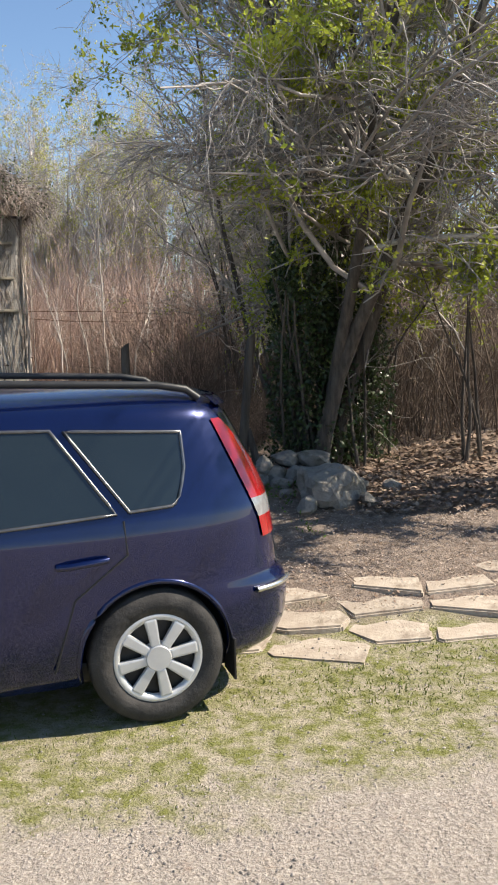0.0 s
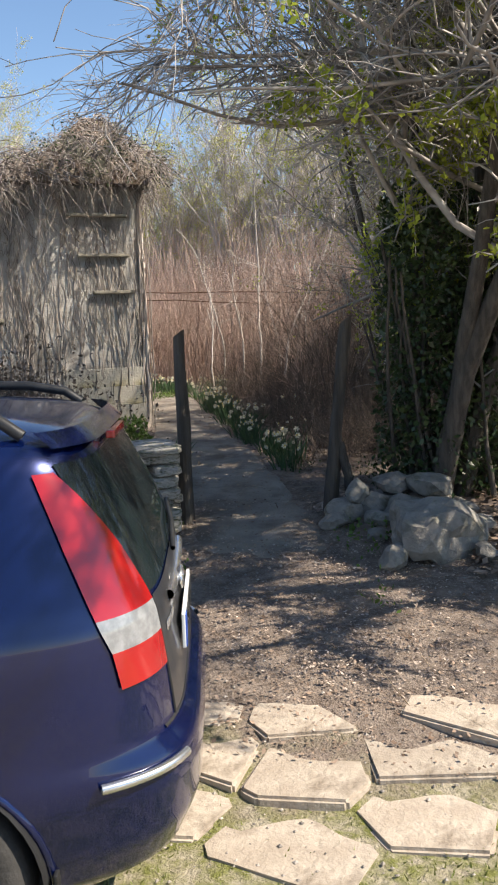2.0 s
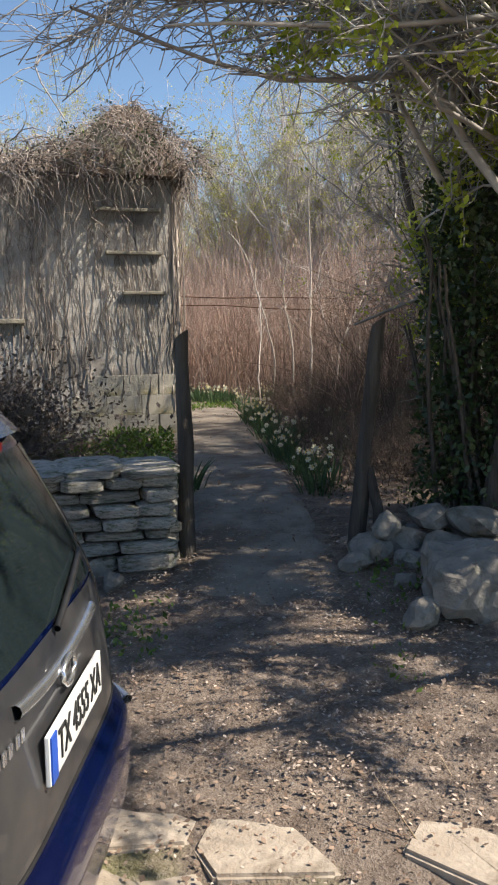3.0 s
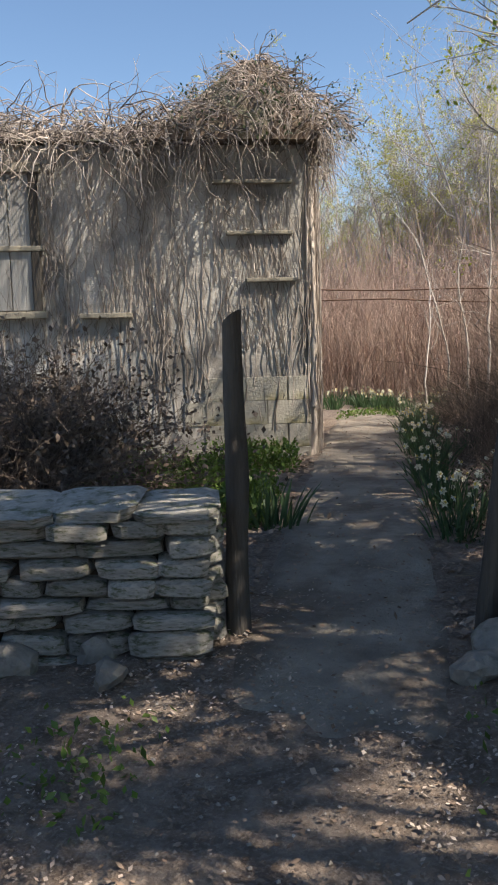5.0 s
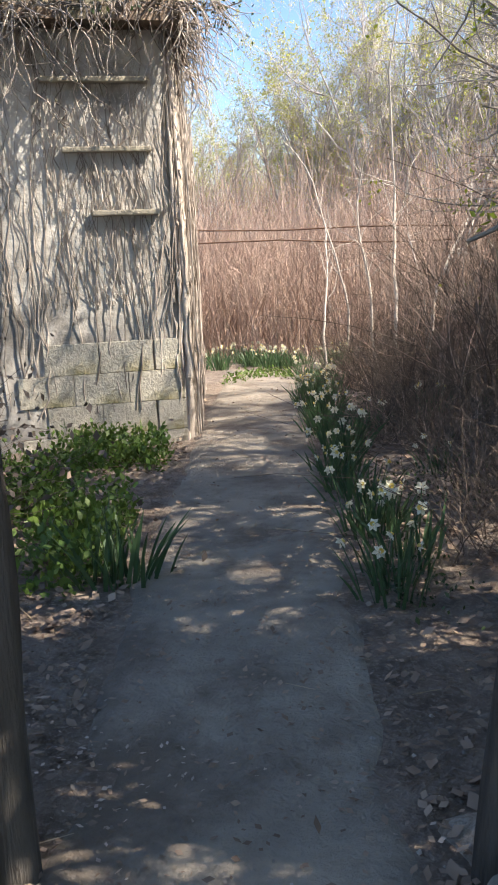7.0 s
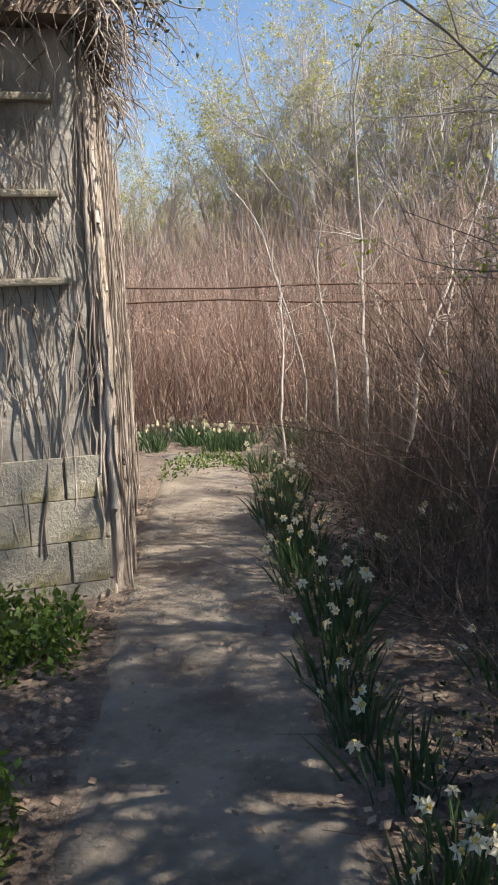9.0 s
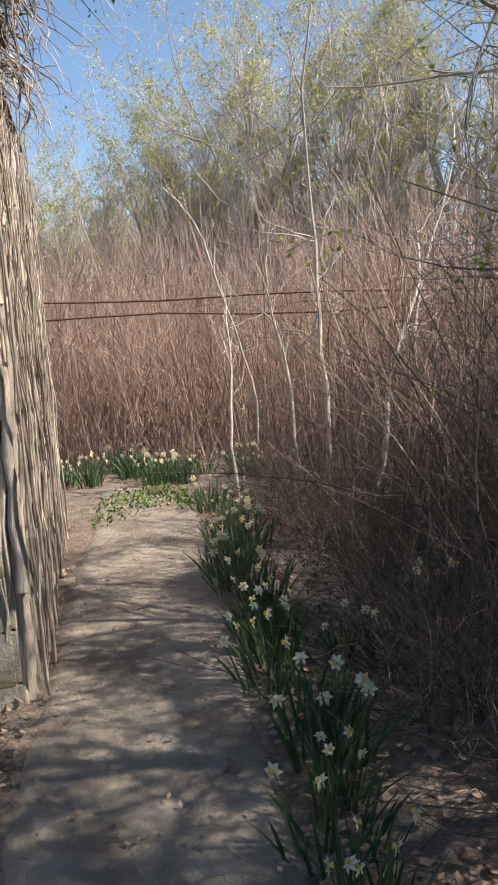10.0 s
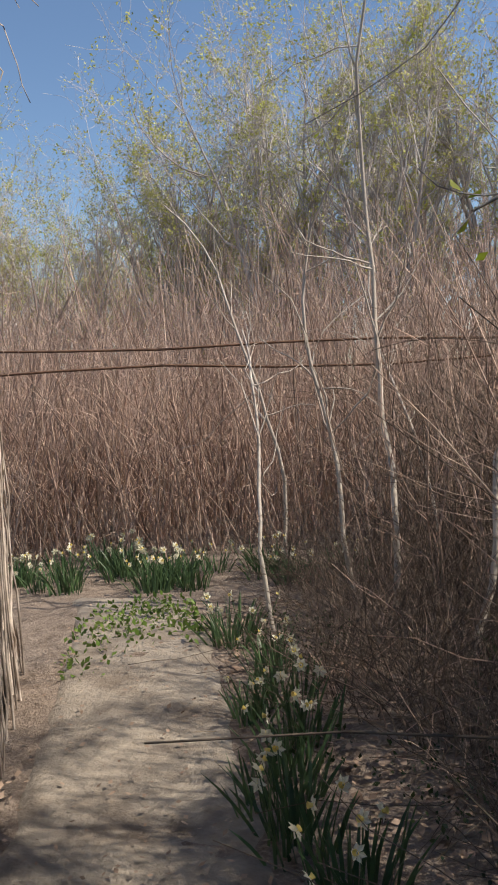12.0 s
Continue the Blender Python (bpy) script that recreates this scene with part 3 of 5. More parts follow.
            patch(nm, r, material, car, label="red tail lamp lens" if material is M_RED else "clear reversing lamp band")
        # bright strip on the bumper corner
        st = [car_at(t, 0.55, 0.012) for t in np.linspace(0.79, 0.6, 14)]
        bar("bumper_strip", [(p.x, p.y if sy < 0 else -p.y, p.z) for p in st], 0.014, M_CHROME, car)
    # hatch glass, gaps, plate, badge
    rows_g = []
    for z in np.linspace(1.0, 1.38, 14):
        wv = np.interp(z, [1.0, 1.12, 1.38], [0.55, 0.62, 0.58])
        rows_g.append([(car_rear(y, z, 0.006), y, z) for y in np.linspace(-wv, wv, 22)])
    patch("hatch_window", rows_g, M_GLASS, car, "dusty tinted hatch glass")
    # sheet over the blue tailgate, coloured as dust and mirrored dark surroundings
    gate = [[(car_rear(y, z, 0.003), y, z) for y in np.linspace(-0.515, 0.515, 24)] for z in np.linspace(0.635, 0.985, 12)]
    patch("tailgate", gate, M_GATE_GREY, car, "blue tailgate with dust and dark reflections painted on as grey")
    spoil = [[(car_rear(y, 1.43, 0.03 + 0.05 * q) - 0.03, y, 1.465 - 0.045 * q) for y in np.linspace(-0.56, 0.56, 16)] for q in np.linspace(0, 1, 4)]
    patch("spoiler", spoil, M_PAINT, car)
    part("brake_lamp", box_bm((0.03, 0.3, 0.025), (car_rear(0, 1.40, 0.035), 0, 1.405), 0.004), M_RED, car)
    for z in (0.625,):
        bar("hatch_gap", [(car_rear(y, z, 0.0), y, z) for y in np.linspace(-0.6, 0.6, 24)], 0.006, M_BLACK, car)
    for sy in (-1, 1):
        bar("hatch_gap", [(car_rear(0.52, z, 0.001), sy * 0.52, z) for z in np.linspace(0.63, 0.98, 8)], 0.005, M_BLACK, car)
    bar("hatch_trim", [(car_rear(y, 0.93, 0.008), y, 0.93 - 0.03 * (1 - (y / 0.35) ** 2)) for y in np.linspace(-0.35, 0.35, 16)], 0.016, M_CHROME, car)
    px = car_rear(0, 0.78, 0.02)
    plate = part("number_plate", box_bm((0.012, 0.52, 0.112), (px, 0, 0.78), 0.003), M_PLATE, car, "white number plate")
    part("plate_band", box_bm((0.004, 0.045, 0.104), (px + 0.008, -0.235, 0.78), 0), M_BLUE, plate)
    cu = bpy.data.curves.new("plate_text", "FONT")
    cu.body, cu.size, cu.align_x, cu.align_y, cu.extrude = "TX 4555 XA", 0.105, "CENTER", "CENTER", 0.0015
    tx = new("plate_text", cu)
    tx.parent = plate
    tx.matrix_local = pose(px + 0.0085, 0.02, 0.78, 90, 0, 90) @ Matrix.Diagonal((0.78, 1.0, 1.0, 1.0))
    cu.materials.append(M_BLACK)
    em = bar("badge", [(car_rear(0, 0.88, 0.02), 0.055 * math.cos(t), 0.885 + 0.032 * math.sin(t)) for t in np.linspace(0, 2 * math.pi, 20)], 0.008, M_CHROME, car, label="plain oval chrome badge")
    for i, y in enumerate((-0.46, -0.43, -0.40, -0.36, -0.33)):
        part("model_lettering", box_bm((0.006, 0.02, 0.028), (car_rear(y, 0.875, 0.006), y, 0.875), 0.002), M_CHROME, car, "unreadable chrome lettering")
    part("mud_flap", box_bm((0.012, 0.18, 0.2), (0.37, -0.74, 0.24), 0.004), M_BLACK, car)
    # wiper
    bar("rear_wiper", [(car_rear(0, 0.99, 0.02), 0.0, 0.985), (car_rear(0.2, 1.04, 0.025), 0.2, 1.04), (car_rear(0.42, 1.08, 0.02), 0.42, 1.075)], 0.009, M_BLACK, car)
    return car


def wheel(car, hx, sy):
    w = new("wheel")
    w.parent = car
    w.matrix_local = pose(hx, sy * 0.775, 0.31, 90, 0, 0 if sy < 0 else 180)     # its z points out of the car
    # tyre: a turned profile
    prof = [(0.205, -0.09), (0.26, -0.105), (0.30, -0.09), (0.312, -0.06), (0.312, 0.06), (0.30, 0.09), (0.26, 0.105), (0.205, 0.095), (0.2, 0.03)]
    seg = 48
    v = [(r * math.cos(t), r * math.sin(t), z) for t in np.arange(seg) * 2 * math.pi / seg for r, z in prof]
    k = len(prof)
    f = [(i * k + j, ((i + 1) % seg) * k + j, ((i + 1) % seg) * k + j + 1, i * k + j + 1) for i in range(seg) for j in range(k - 1)]
    mesh_object("tyre", v, f, M_TYRE, w)
    bm = bmesh.new()
    bmesh.ops.create_circle(bm, cap_ends=True, segments=40, radius=0.2, matrix=Matrix.Translation((0, 0, 0.05)))
    part("rim", bm, M_BLACK, w)
    # cover: ring, hub and eight broad spokes
    rows_r = [[(r * math.cos(t), r * math.sin(t), z) for t in np.linspace(0, 2 * math.pi, 41)] for r, z in ((0.172, 0.07), (0.176, 0.09), (0.197, 0.098), (0.209, 0.09))]
    patch("cover_ring", rows_r, M_COVER, w)
    bm = bmesh.new()
    bmesh.ops.create_cone(bm, cap_ends=True, segments=28, radius1=0.075, radius2=0.055, depth=0.04, matrix=Matrix.Translation((0, 0, 0.085)))
    part("hub_cap", bm, M_COVER, w)
    for i in range(8):
        bm = box_bm((0.13, 0.055, 0.03), (0.12, 0, 0.083), 0.01)
        for vv in bm.verts:
            vv.co.y *= 0.8 + 2.2 * (vv.co.x - 0.06)
        sp = part("cover_spoke", bm, M_COVER, w, smooth=False)
        sp.matrix_local = pose(0, 0, 0, 0, 0, i * 45 + 10)


build_car()

# ---------------------------------------------------------------- dry stone wall, posts, rocks, flagstones
def worn_box(name, size, seed, material, parent=None):
    """One rough stone: a box with shifted corners and bevelled edges, its base at z = 0."""
    r = np.random.default_rng(seed)
    bm = box_bm(size, (0, 0, size[2] / 2), 0)
    for v in bm.verts:
        v.co += Vector(r.uniform(-1, 1, 3) * np.array([0.1 * size[0], 0.1 * size[1], 0.14 * size[2]]))
    bmesh.ops.bevel(bm, geom=bm.edges[:], offset=min(size) * 0.16, segments=1, affect="EDGES")
    return part(name, bm, material, parent, smooth=False)


def build_stone_wall():
    ang = math.degrees(math.atan2(-0.56, -0.83))
    wall = thing("dry_stone_wall", "low dry stone wall of flat grey field stones", "wall", at=(-1.24, 8.0, 0.22), rz=ang)
    # the core's dark colour stands in for shade deep in the gaps
    part("core", box_bm((2.46, 0.24, 0.62), (1.27, 0, 0.32), 0.02), M_EARTH, wall, "earth core, darkened for the shade in the gaps")
    protos = [worn_box("stone", (1, 1, 1), 50 + i, M_STONE) for i in range(9)]
    r = np.random.default_rng(3)
    z = 0.0
    first = set()

    def lay(x, y, zz, sx, sy, sz, rz=0.0):
        p = protos[r.integers(0, 9)]
        if p.name not in first:
            ob = p
            first.add(p.name)
        else:
            ob = p.copy()
            scene.collection.objects.link(ob)
        ob.parent = wall
        ob.matrix_local = pose(x, y, zz, r.uniform(-4, 4), r.uniform(-3, 3), rz + r.uniform(-5, 5)) @ Matrix.Diagonal((sx, sy, sz, 1))
    while z < 0.62:
        h = r.uniform(0.06, 0.115)
        for face in (0.17, -0.17):       # both faces of the wall
            x = r.uniform(-0.06, 0.0)
            while x < 2.45:
                w = r.uniform(0.13, 0.42)
                lay(x + w / 2, face + r.uniform(-0.035, 0.03), z, w * 0.95, 0.2, h * r.uniform(0.84, 0.98))
                x += w
        lay(0.03, 0, z, 0.2, 0.26, h * 1.05)
        z += h
    x = -0.05
    while x < 2.4:
        w = r.uniform(0.25, 0.5)
        lay(x + w / 2, r.uniform(-0.03, 0.03), z - 0.005, w * 1.03, 0.52, r.uniform(0.05, 0.075))
        x += w
    for p in protos:
        if p.name not in first:
            bpy.data.objects.remove(p)


build_stone_wall()


def fence_post(base, top, r0, label):
    """A split, weathered post, thicker below, its top cut slanting."""
    d = Vector(top) - Vector(base)
    ob = thing("fence_post", label, "post", "posts of the gateway", at=base)
    k, sides = 14, 12
    v = []
    for i in range(k):
        f = i / (k - 1)
        c = d * f
        for j in range(sides):
            a = 2 * math.pi * j / sides
            rr = r0 * (1.08 - 0.25 * f) * (1 + 0.3 * noise.noise(Vector((math.cos(a) * 2.2, math.sin(a) * 2.2, f * 3 + base[0]))))
            v.append((c.x + rr * math.cos(a), c.y + rr * math.sin(a), c.z - 0.1 * (1 - f) + (0.03 * math.cos(a) if i == k - 1 else 0)))
    f = [(i * sides + j, i * sides + (j + 1) % sides, (i + 1) * sides + (j + 1) % sides, (i + 1) * sides + j) for i in range(k - 1) for j in range(sides)]
    v.append((d.x, d.y, d.z + 0.01))
    n = len(v) - 1
    cap = [((k - 1) * sides + j, (k - 1) * sides + (j + 1) % sides, n, n) for j in range(sides)]
    mesh_object("shaft", v, np.array(f), M_POST, ob)
    tv = np.array(v)[(k - 1) * sides:]
    mesh_object("post_top", tv, np.array(cap)[:, :3] - (k - 1) * sides, M_POST, ob, smooth=False)
    return ob


fence_post((-1.12, 8.06, 0.29), (-1.14, 8.1, 1.68), 0.05, "dark weathered wooden post beside the stone wall")
pr = fence_post((-0.13, 8.38, 0.32), (0.02, 8.42, 1.74), 0.05, "dark weathered wooden post leaning beside the rocks")
bpy.context.view_layer.update()
keep(bar("strut", [(0.04, 8.36, 0.3), (0.03, 8.37, 0.6), (-0.04, 8.4, 0.85)], 0.035, M_POST, None, sides=7), pr)


def scatter_rocks():
    r = np.random.default_rng(11)
    big = blob("boulder", (0.36, 0.28, 0.27), M_ROCK, 4, sub=3, rough=0.3)
    big.matrix_world = pose(0.7, 7.62, 0.4, 5, 8, 40)
    tagged(big, "grey lichened boulder lying in front of the rock heap", "rock")
    spots = [(0.45, 7.3, 0.13), (0.02, 8.22, 0.17), (0.2, 8.35, 0.18), (0.42, 8.3, 0.16), (0.62, 8.45, 0.19), (0.35, 8.5, 0.16), (0.1, 8.55, 0.14),
             (0.5, 8.1, 0.13), (0.27, 8.1, 0.12), (0.95, 8.0, 0.14), (0.85, 8.35, 0.12), (-0.02, 8.0, 0.12), (0.1, 8.25, 0.13), (0.55, 8.5, 0.15), (0.22, 8.52, 0.14),
             (1.0, 7.5, 0.09), (0.3, 7.75, 0.08), (1.25, 7.9, 0.1), (-1.5, 7.55, 0.1), (-1.75, 7.3, 0.12), (-1.3, 7.4, 0.09), (-2.1, 7.2, 0.14)]
    for i, (x, y, s) in enumerate(spots):
        ob = blob("rock", (s, s * r.uniform(0.7, 1), s * r.uniform(0.5, 0.8)), M_ROCK, 20 + i, sub=2, rough=0.3)
        lift = 0.16 if i in (4, 5, 12, 13) else 0.03
        ob.matrix_world = pose(x, y, float(ground_z(x, y)) + lift + s * 0.2, r.uniform(-15, 15), r.uniform(-15, 15), r.uniform(0, 360))
        tagged(ob, "pale grey field stone in the heap beside the gateway", "rock", "heap of field stones")
    # a heap of earth under the stones
    bm = bmesh.new()
    bmesh.ops.create_icosphere(bm, subdivisions=4, radius=1)
    for v in bm.verts:
        v.co = Vector((v.co.x * 0.65, v.co.y * 0.25, v.co.z * 0.15)) * (1 + 0.2 * noise.noise(v.co * 2))
    ob = part("earth_heap", bm, M_GROUND, None, smooth=True)
    ob.matrix_world = pose(0.4, 8.5, 0.3)
    tagged(ob, "low mound of bare earth under the field stones", "earth mound")


scatter_rocks()


def cut_half(poly, p, n):
    """The part of a convex polygon behind the line through p with the normal n."""
    out = []
    for a, b in zip(poly, poly[1:] + poly[:1]):
        da, db = (a - p).dot(n), (b - p).dot(n)
        if da <= 0:
            out.append(a)
        if da * db < 0:
            out.append(a + (b - a) * (da / (da - db)))
    return out


def flagstones():
    """Crazy paving: stones fitted to one another, nearly flush with the ground."""
    r = np.random.default_rng(5)
    spots = [Vector((-0.75 + 0.52 * i + r.uniform(-0.13, 0.13), 4.58 + 0.36 * j + 0.1 * i + 0.14 * (i % 2) + r.uniform(-0.1, 0.1))) for i in range(8) for j in range(-1, 4)]
    for i, c in enumerate(spots):
        if i % 5 in (0, 4):
            continue
        reach = r.uniform(0.3, 0.42)
        poly = [c + Vector((reach * 1.15 * math.cos(t), reach * math.sin(t))) * r.uniform(0.8, 1.05) for t in np.arange(11) * 2 * math.pi / 11]
        for o in spots:
            if o is not c and len(poly) > 2:
                d = (o - c).normalized()
                poly = cut_half(poly, (o + c) / 2 - d * 0.008, d)
        if len(poly) < 3 or r.uniform() < 0.08:
            continue
        bm = bmesh.new()
        low = [bm.verts.new((q.x - c.x, q.y - c.y, 0.0)) for q in poly]
        ext = bmesh.ops.extrude_face_region(bm, geom=[bm.faces.new(low)])
        for v in ext["geom"]:
            if isinstance(v, bmesh.types.BMVert):
                v.co = Vector((v.co.x * 0.985, v.co.y * 0.985, 0.05))
        bmesh.ops.recalc_face_normals(bm, faces=bm.faces[:])
        bmesh.ops.bevel(bm, geom=[e for e in bm.edges if max(v.co.z for v in e.verts) > 0.04], offset=0.012, segments=2, affect="EDGES")
        ob = part("flagstone", bm, M_FLAG)
        lump = 0.05 * noise.noise(Vector((c.x * 0.8, c.y * 0.8, 3))) * min(1.0, max(0.25, (c.y - 3.5) / 3))
        ob.matrix_world = pose(c.x, c.y, float(ground_z(c.x, c.y)) + lump - 0.042, r.uniform(-1, 1), r.uniform(-1, 1), 0)
        tagged(ob, "irregular pale buff flagstone set in the ground", "paving stone", "flagstones across the yard edge")


flagstones()

# ---------------------------------------------------------------- vines on the hut
def on_front(a, z, out):
    return np.stack([CORNER.x + U.x * a + NF.x * out, CORNER.y + U.y * a + NF.y * out, z], -1)


def on_side(b, z, out):
    return np.stack([CORNER.x + V.x * b + NS.x * out, CORNER.y + V.y * b + NS.y * out, z], -1)


def wall_vines(name, place, length, n, z0, z1, r, material, label, sway=0.12, out=0.03, thick=1.0):
    k = 14
    a0 = rng.uniform(-0.02, length, n)
    lo = np.where(rng.uniform(0, 1, n) < 0.55, z0, rng.uniform(z0, z1 * 0.8, n))
    hi = lo + (z1 - lo) * rng.uniform(0.6, 1.0, n)
    f = np.linspace(0, 1, k)
    a = a0[:, None] + np.cumsum(rng.normal(0, sway / 3, (n, k)), 1) * 0.6
    a = np.maximum(a, -0.03)
    z = lo[:, None] + (hi - lo)[:, None] * f
    o = out * rng.uniform(0.3, 1.2, (n, 1)) + rng.normal(0, 0.008, (n, k))
    paths = place(a, z, np.maximum(o, 0.008))
    rad = (rng.uniform(*r, n)[:, None] * (1 - 0.55 * f)) * thick
    v, q = tubes(paths, rad, 4)
    ob = mesh_object(name, v, q, material)
    keep(ob, hut)
    tagged(ob, label, kind="stuff")


wall_vines("vine_cover", on_front, FRONT, 260, 0.7, 3.5, (0.003, 0.008), M_VINE, "thin dry climbing stems", 0.14, 0.018)
wall_vines("vine_cover", on_front, 4.5, 300, 1.5, 3.5, (0.002, 0.004), M_VINE, "thin dry climbing stems", 0.2, 0.016)
wall_vines("vine_trunk_cover", on_side, SIDE, 170, 0.42, 3.4, (0.014, 0.045), M_VINE_PALE, "pale thick vine trunks clothing the wall", 0.07, 0.05)
wall_vines("vine_trunk_cover", on_side, 0.25, 14, 0.42, 3.4, (0.012, 0.03), M_VINE_PALE, "pale thick vine trunks clothing the wall", 0.04, 0.03)
wall_vines("vine_cover", on_side, SIDE, 160, 0.42, 3.5, (0.004, 0.01), M_VINE, "thin dry climbing stems", 0.3, 0.11)


def vine_mat(n, a_lo, a_hi, z_mid, z_amp, label, hang=(0.15, 0.7), back=0.9, place=on_front):
    """Matted vines heaped on the roof edge, drooping over it."""
    a = rng.uniform(a_lo, a_hi, n)
    outw = rng.uniform(-back, 0.18, n)
    z = z_mid + z_amp * rng.uniform(0, 1, n) * np.interp(outw, [-back, -0.2, 0.18], [0.8, 1.0, 0.2])
    start = place(a, z, outw)
    nf = np.array(NF if place is on_front else NS)
    way = nf * rng.uniform(0.1, 1, (n, 1)) + rng.normal(0, 0.55, (n, 3)) + np.array([0, 0, 0.25])
    p, r = stems(start, way, rng.uniform(*hang, n), rng.uniform(0.003, 0.011, n), np.full(n, 0.002), 9, 0.34, (0, 0, -0.27))
    v, q = tubes(p, r, 3)
    ob = mesh_object("vine_mat", v, q, M_VINE)
    keep(ob, hut)
    tagged(ob, label, kind="stuff")


vine_mat(3400, 0.9, FRONT, 3.4, 0.45, "matted dry vines drooping from the roof edge", (0.3, 1.15))
vine_mat(560, -0.3, 1.6, 3.55, 0.3, "matted dry vines drooping from the roof edge", (0.2, 0.8), 0.4)
vine_mat(380, -0.2, 2.0, 3.45, 0.25, "matted dry vines drooping from the side eave", (0.2, 0.7), 0.4, on_side)


def cap_vines(n):
    """Vines over the raised roof corner, radiating down its slopes."""
    t = rng.uniform(0, 1, n) ** 0.7
    ang = rng.uniform(0, 2 * np.pi, n)
    top = np.array(CORNER + U * 0.45 + V * 0.3)
    p = np.stack([top[0] + np.cos(ang) * t * 0.9, top[1] + np.sin(ang) * t * 0.9, 4.3 - t * 0.72 + rng.uniform(0, 0.1, n)], -1)
    way = np.stack([np.cos(ang), np.sin(ang), np.full(n, 0.2)], -1) + rng.normal(0, 0.5, (n, 3))
    q, r = stems(p, way, rng.uniform(0.15, 0.55, n), rng.uniform(0.003, 0.009, n), np.full(n, 0.002), 8, 0.34, (0, 0, -0.24))
    v, f = tubes(q, r, 3)
    ob = mesh_object("vine_mat", v, f, M_VINE)
    keep(ob, hut)["label"] = "matted dry vines heaped over the roof corner"
    ends = q[rng.uniform(0, 1, n) < 0.3][:, -3]
    pts = np.repeat(ends, 5, 0) + rng.normal(0, 0.03, (len(ends) * 5, 3))
    v, f = leaf_quads(pts, rng.uniform(0.02, 0.05, len(pts)))
    keep(mesh_object("ivy_leaves", v, f, M_IVY), hut)["label"] = "green ivy leaves among the vines"


cap_vines(1000)

# window hatch: grey boards behind the vines, with frame and lintel
hatch = new("window")
hatch["label"] = "boarded window with grey planks behind vines"
keep(hatch, hut)
for i in range(6):
    p = CORNER + U * (2.72 + 0.2 * i) + NF * 0.03
    placed_box("board", (0.19, 0.03, 1.25), Vector((p.x, p.y, 2.55)), U, M_BOARD, hatch, 0.006)
for z, h in ((3.24, 0.09), (1.88, 0.07), (2.5, 0.05)):
    p = CORNER + U * 3.2 + NF * 0.05
    placed_box("frame_rail", (1.4, 0.07, h), Vector((p.x, p.y, z)), U, M_LEDGE, hatch)
for a in (2.58, 3.86):
    p = CORNER + U * a + NF * 0.045
    placed_box("frame_stile", (0.08, 0.06, 1.36), Vector((p.x, p.y, 2.56)), U, M_POST, hatch)
p = CORNER + U * 1.95 + NF * 0.05
placed_box("ledge", (0.5, 0.1, 0.05), Vector((p.x, p.y, 1.86)), U, M_LEDGE, hut, label="short stone ledge")

# concrete blocks showing at the foot of the front wall
for row in range(4):
    z = 0.3 + row * 0.235
    for i in range(3):
        a = 0.21 + i * 0.41 - (0.2 if row % 2 else 0)
        w = 0.4 if a > 0.2 else 0.2
        if row % 2 and i == 0:
            a, w = 0.105, 0.19
        p = CORNER + U * a + NF * -0.004
        placed_box("block", (w * 1.01, 0.05, 0.23), Vector((p.x, p.y, z + 0.11)), U, M_BLOCK, hut, 0.003)
for row in range(4):
    for i in range(2):
        p = CORNER + V * (0.2 + 0.41 * i) + NS * -0.002
        placed_box("block", (0.4, 0.04, 0.225), Vector((p.x, p.y, 0.41 + row * 0.235)), V, M_BLOCK, hut, 0.006)

# ---------------------------------------------------------------- trees and thickets
WALKED = np.array([(0, 0), (0.57, 1.0), (0.96, 2.07), (1.04, 3.5), (0.83, 5.45), (0.41, 6.35), (-0.04, 7.14), (-0.94, 8.95), (-1.32, 9.96), (-2.02, 11.54)])


def free_way(paths, at):
    """True for branches that stay off the walked line, the gateway and the open view to the hut."""
    p = paths + np.array(at)
    x, y, z = p[..., 0], p[..., 1], p[..., 2]
    wx = np.interp(y, WALKED[:, 1], WALKED[:, 0])
    bad = (np.abs(x - wx) < 1.0) & (z < 2.75) & (y < 12.5)
    bad |= (y > 5.8) & (y < 14.5) & (x < 0.62 - 0.5 * (y - 5.45)) & (z < 1.8 + 0.43 * np.hypot(x - 0.83, y - 5.45))
    bad |= (y < 8.7) & (z < 1.9)
    bad |= (y < 5.3) & (x < 1.4)
    return ~bad.any(1)


WAVES = np.random.default_rng(77).normal(0, 1, (7, 3)) * 5.5
WAVES -= np.outer(WAVES @ np.array(sun_dir), np.array(sun_dir)) * 0.85     # clumps drawn out along the sun's rays, so the gaps cast dapples
PHASES = np.random.default_rng(78).uniform(0, 6.28, 7)


def in_clump(p, least):
    """True where the crown is dense; the rest are the gaps that the sun comes through."""
    return np.sin(p @ WAVES.T + PHASES).sum(-1) > least


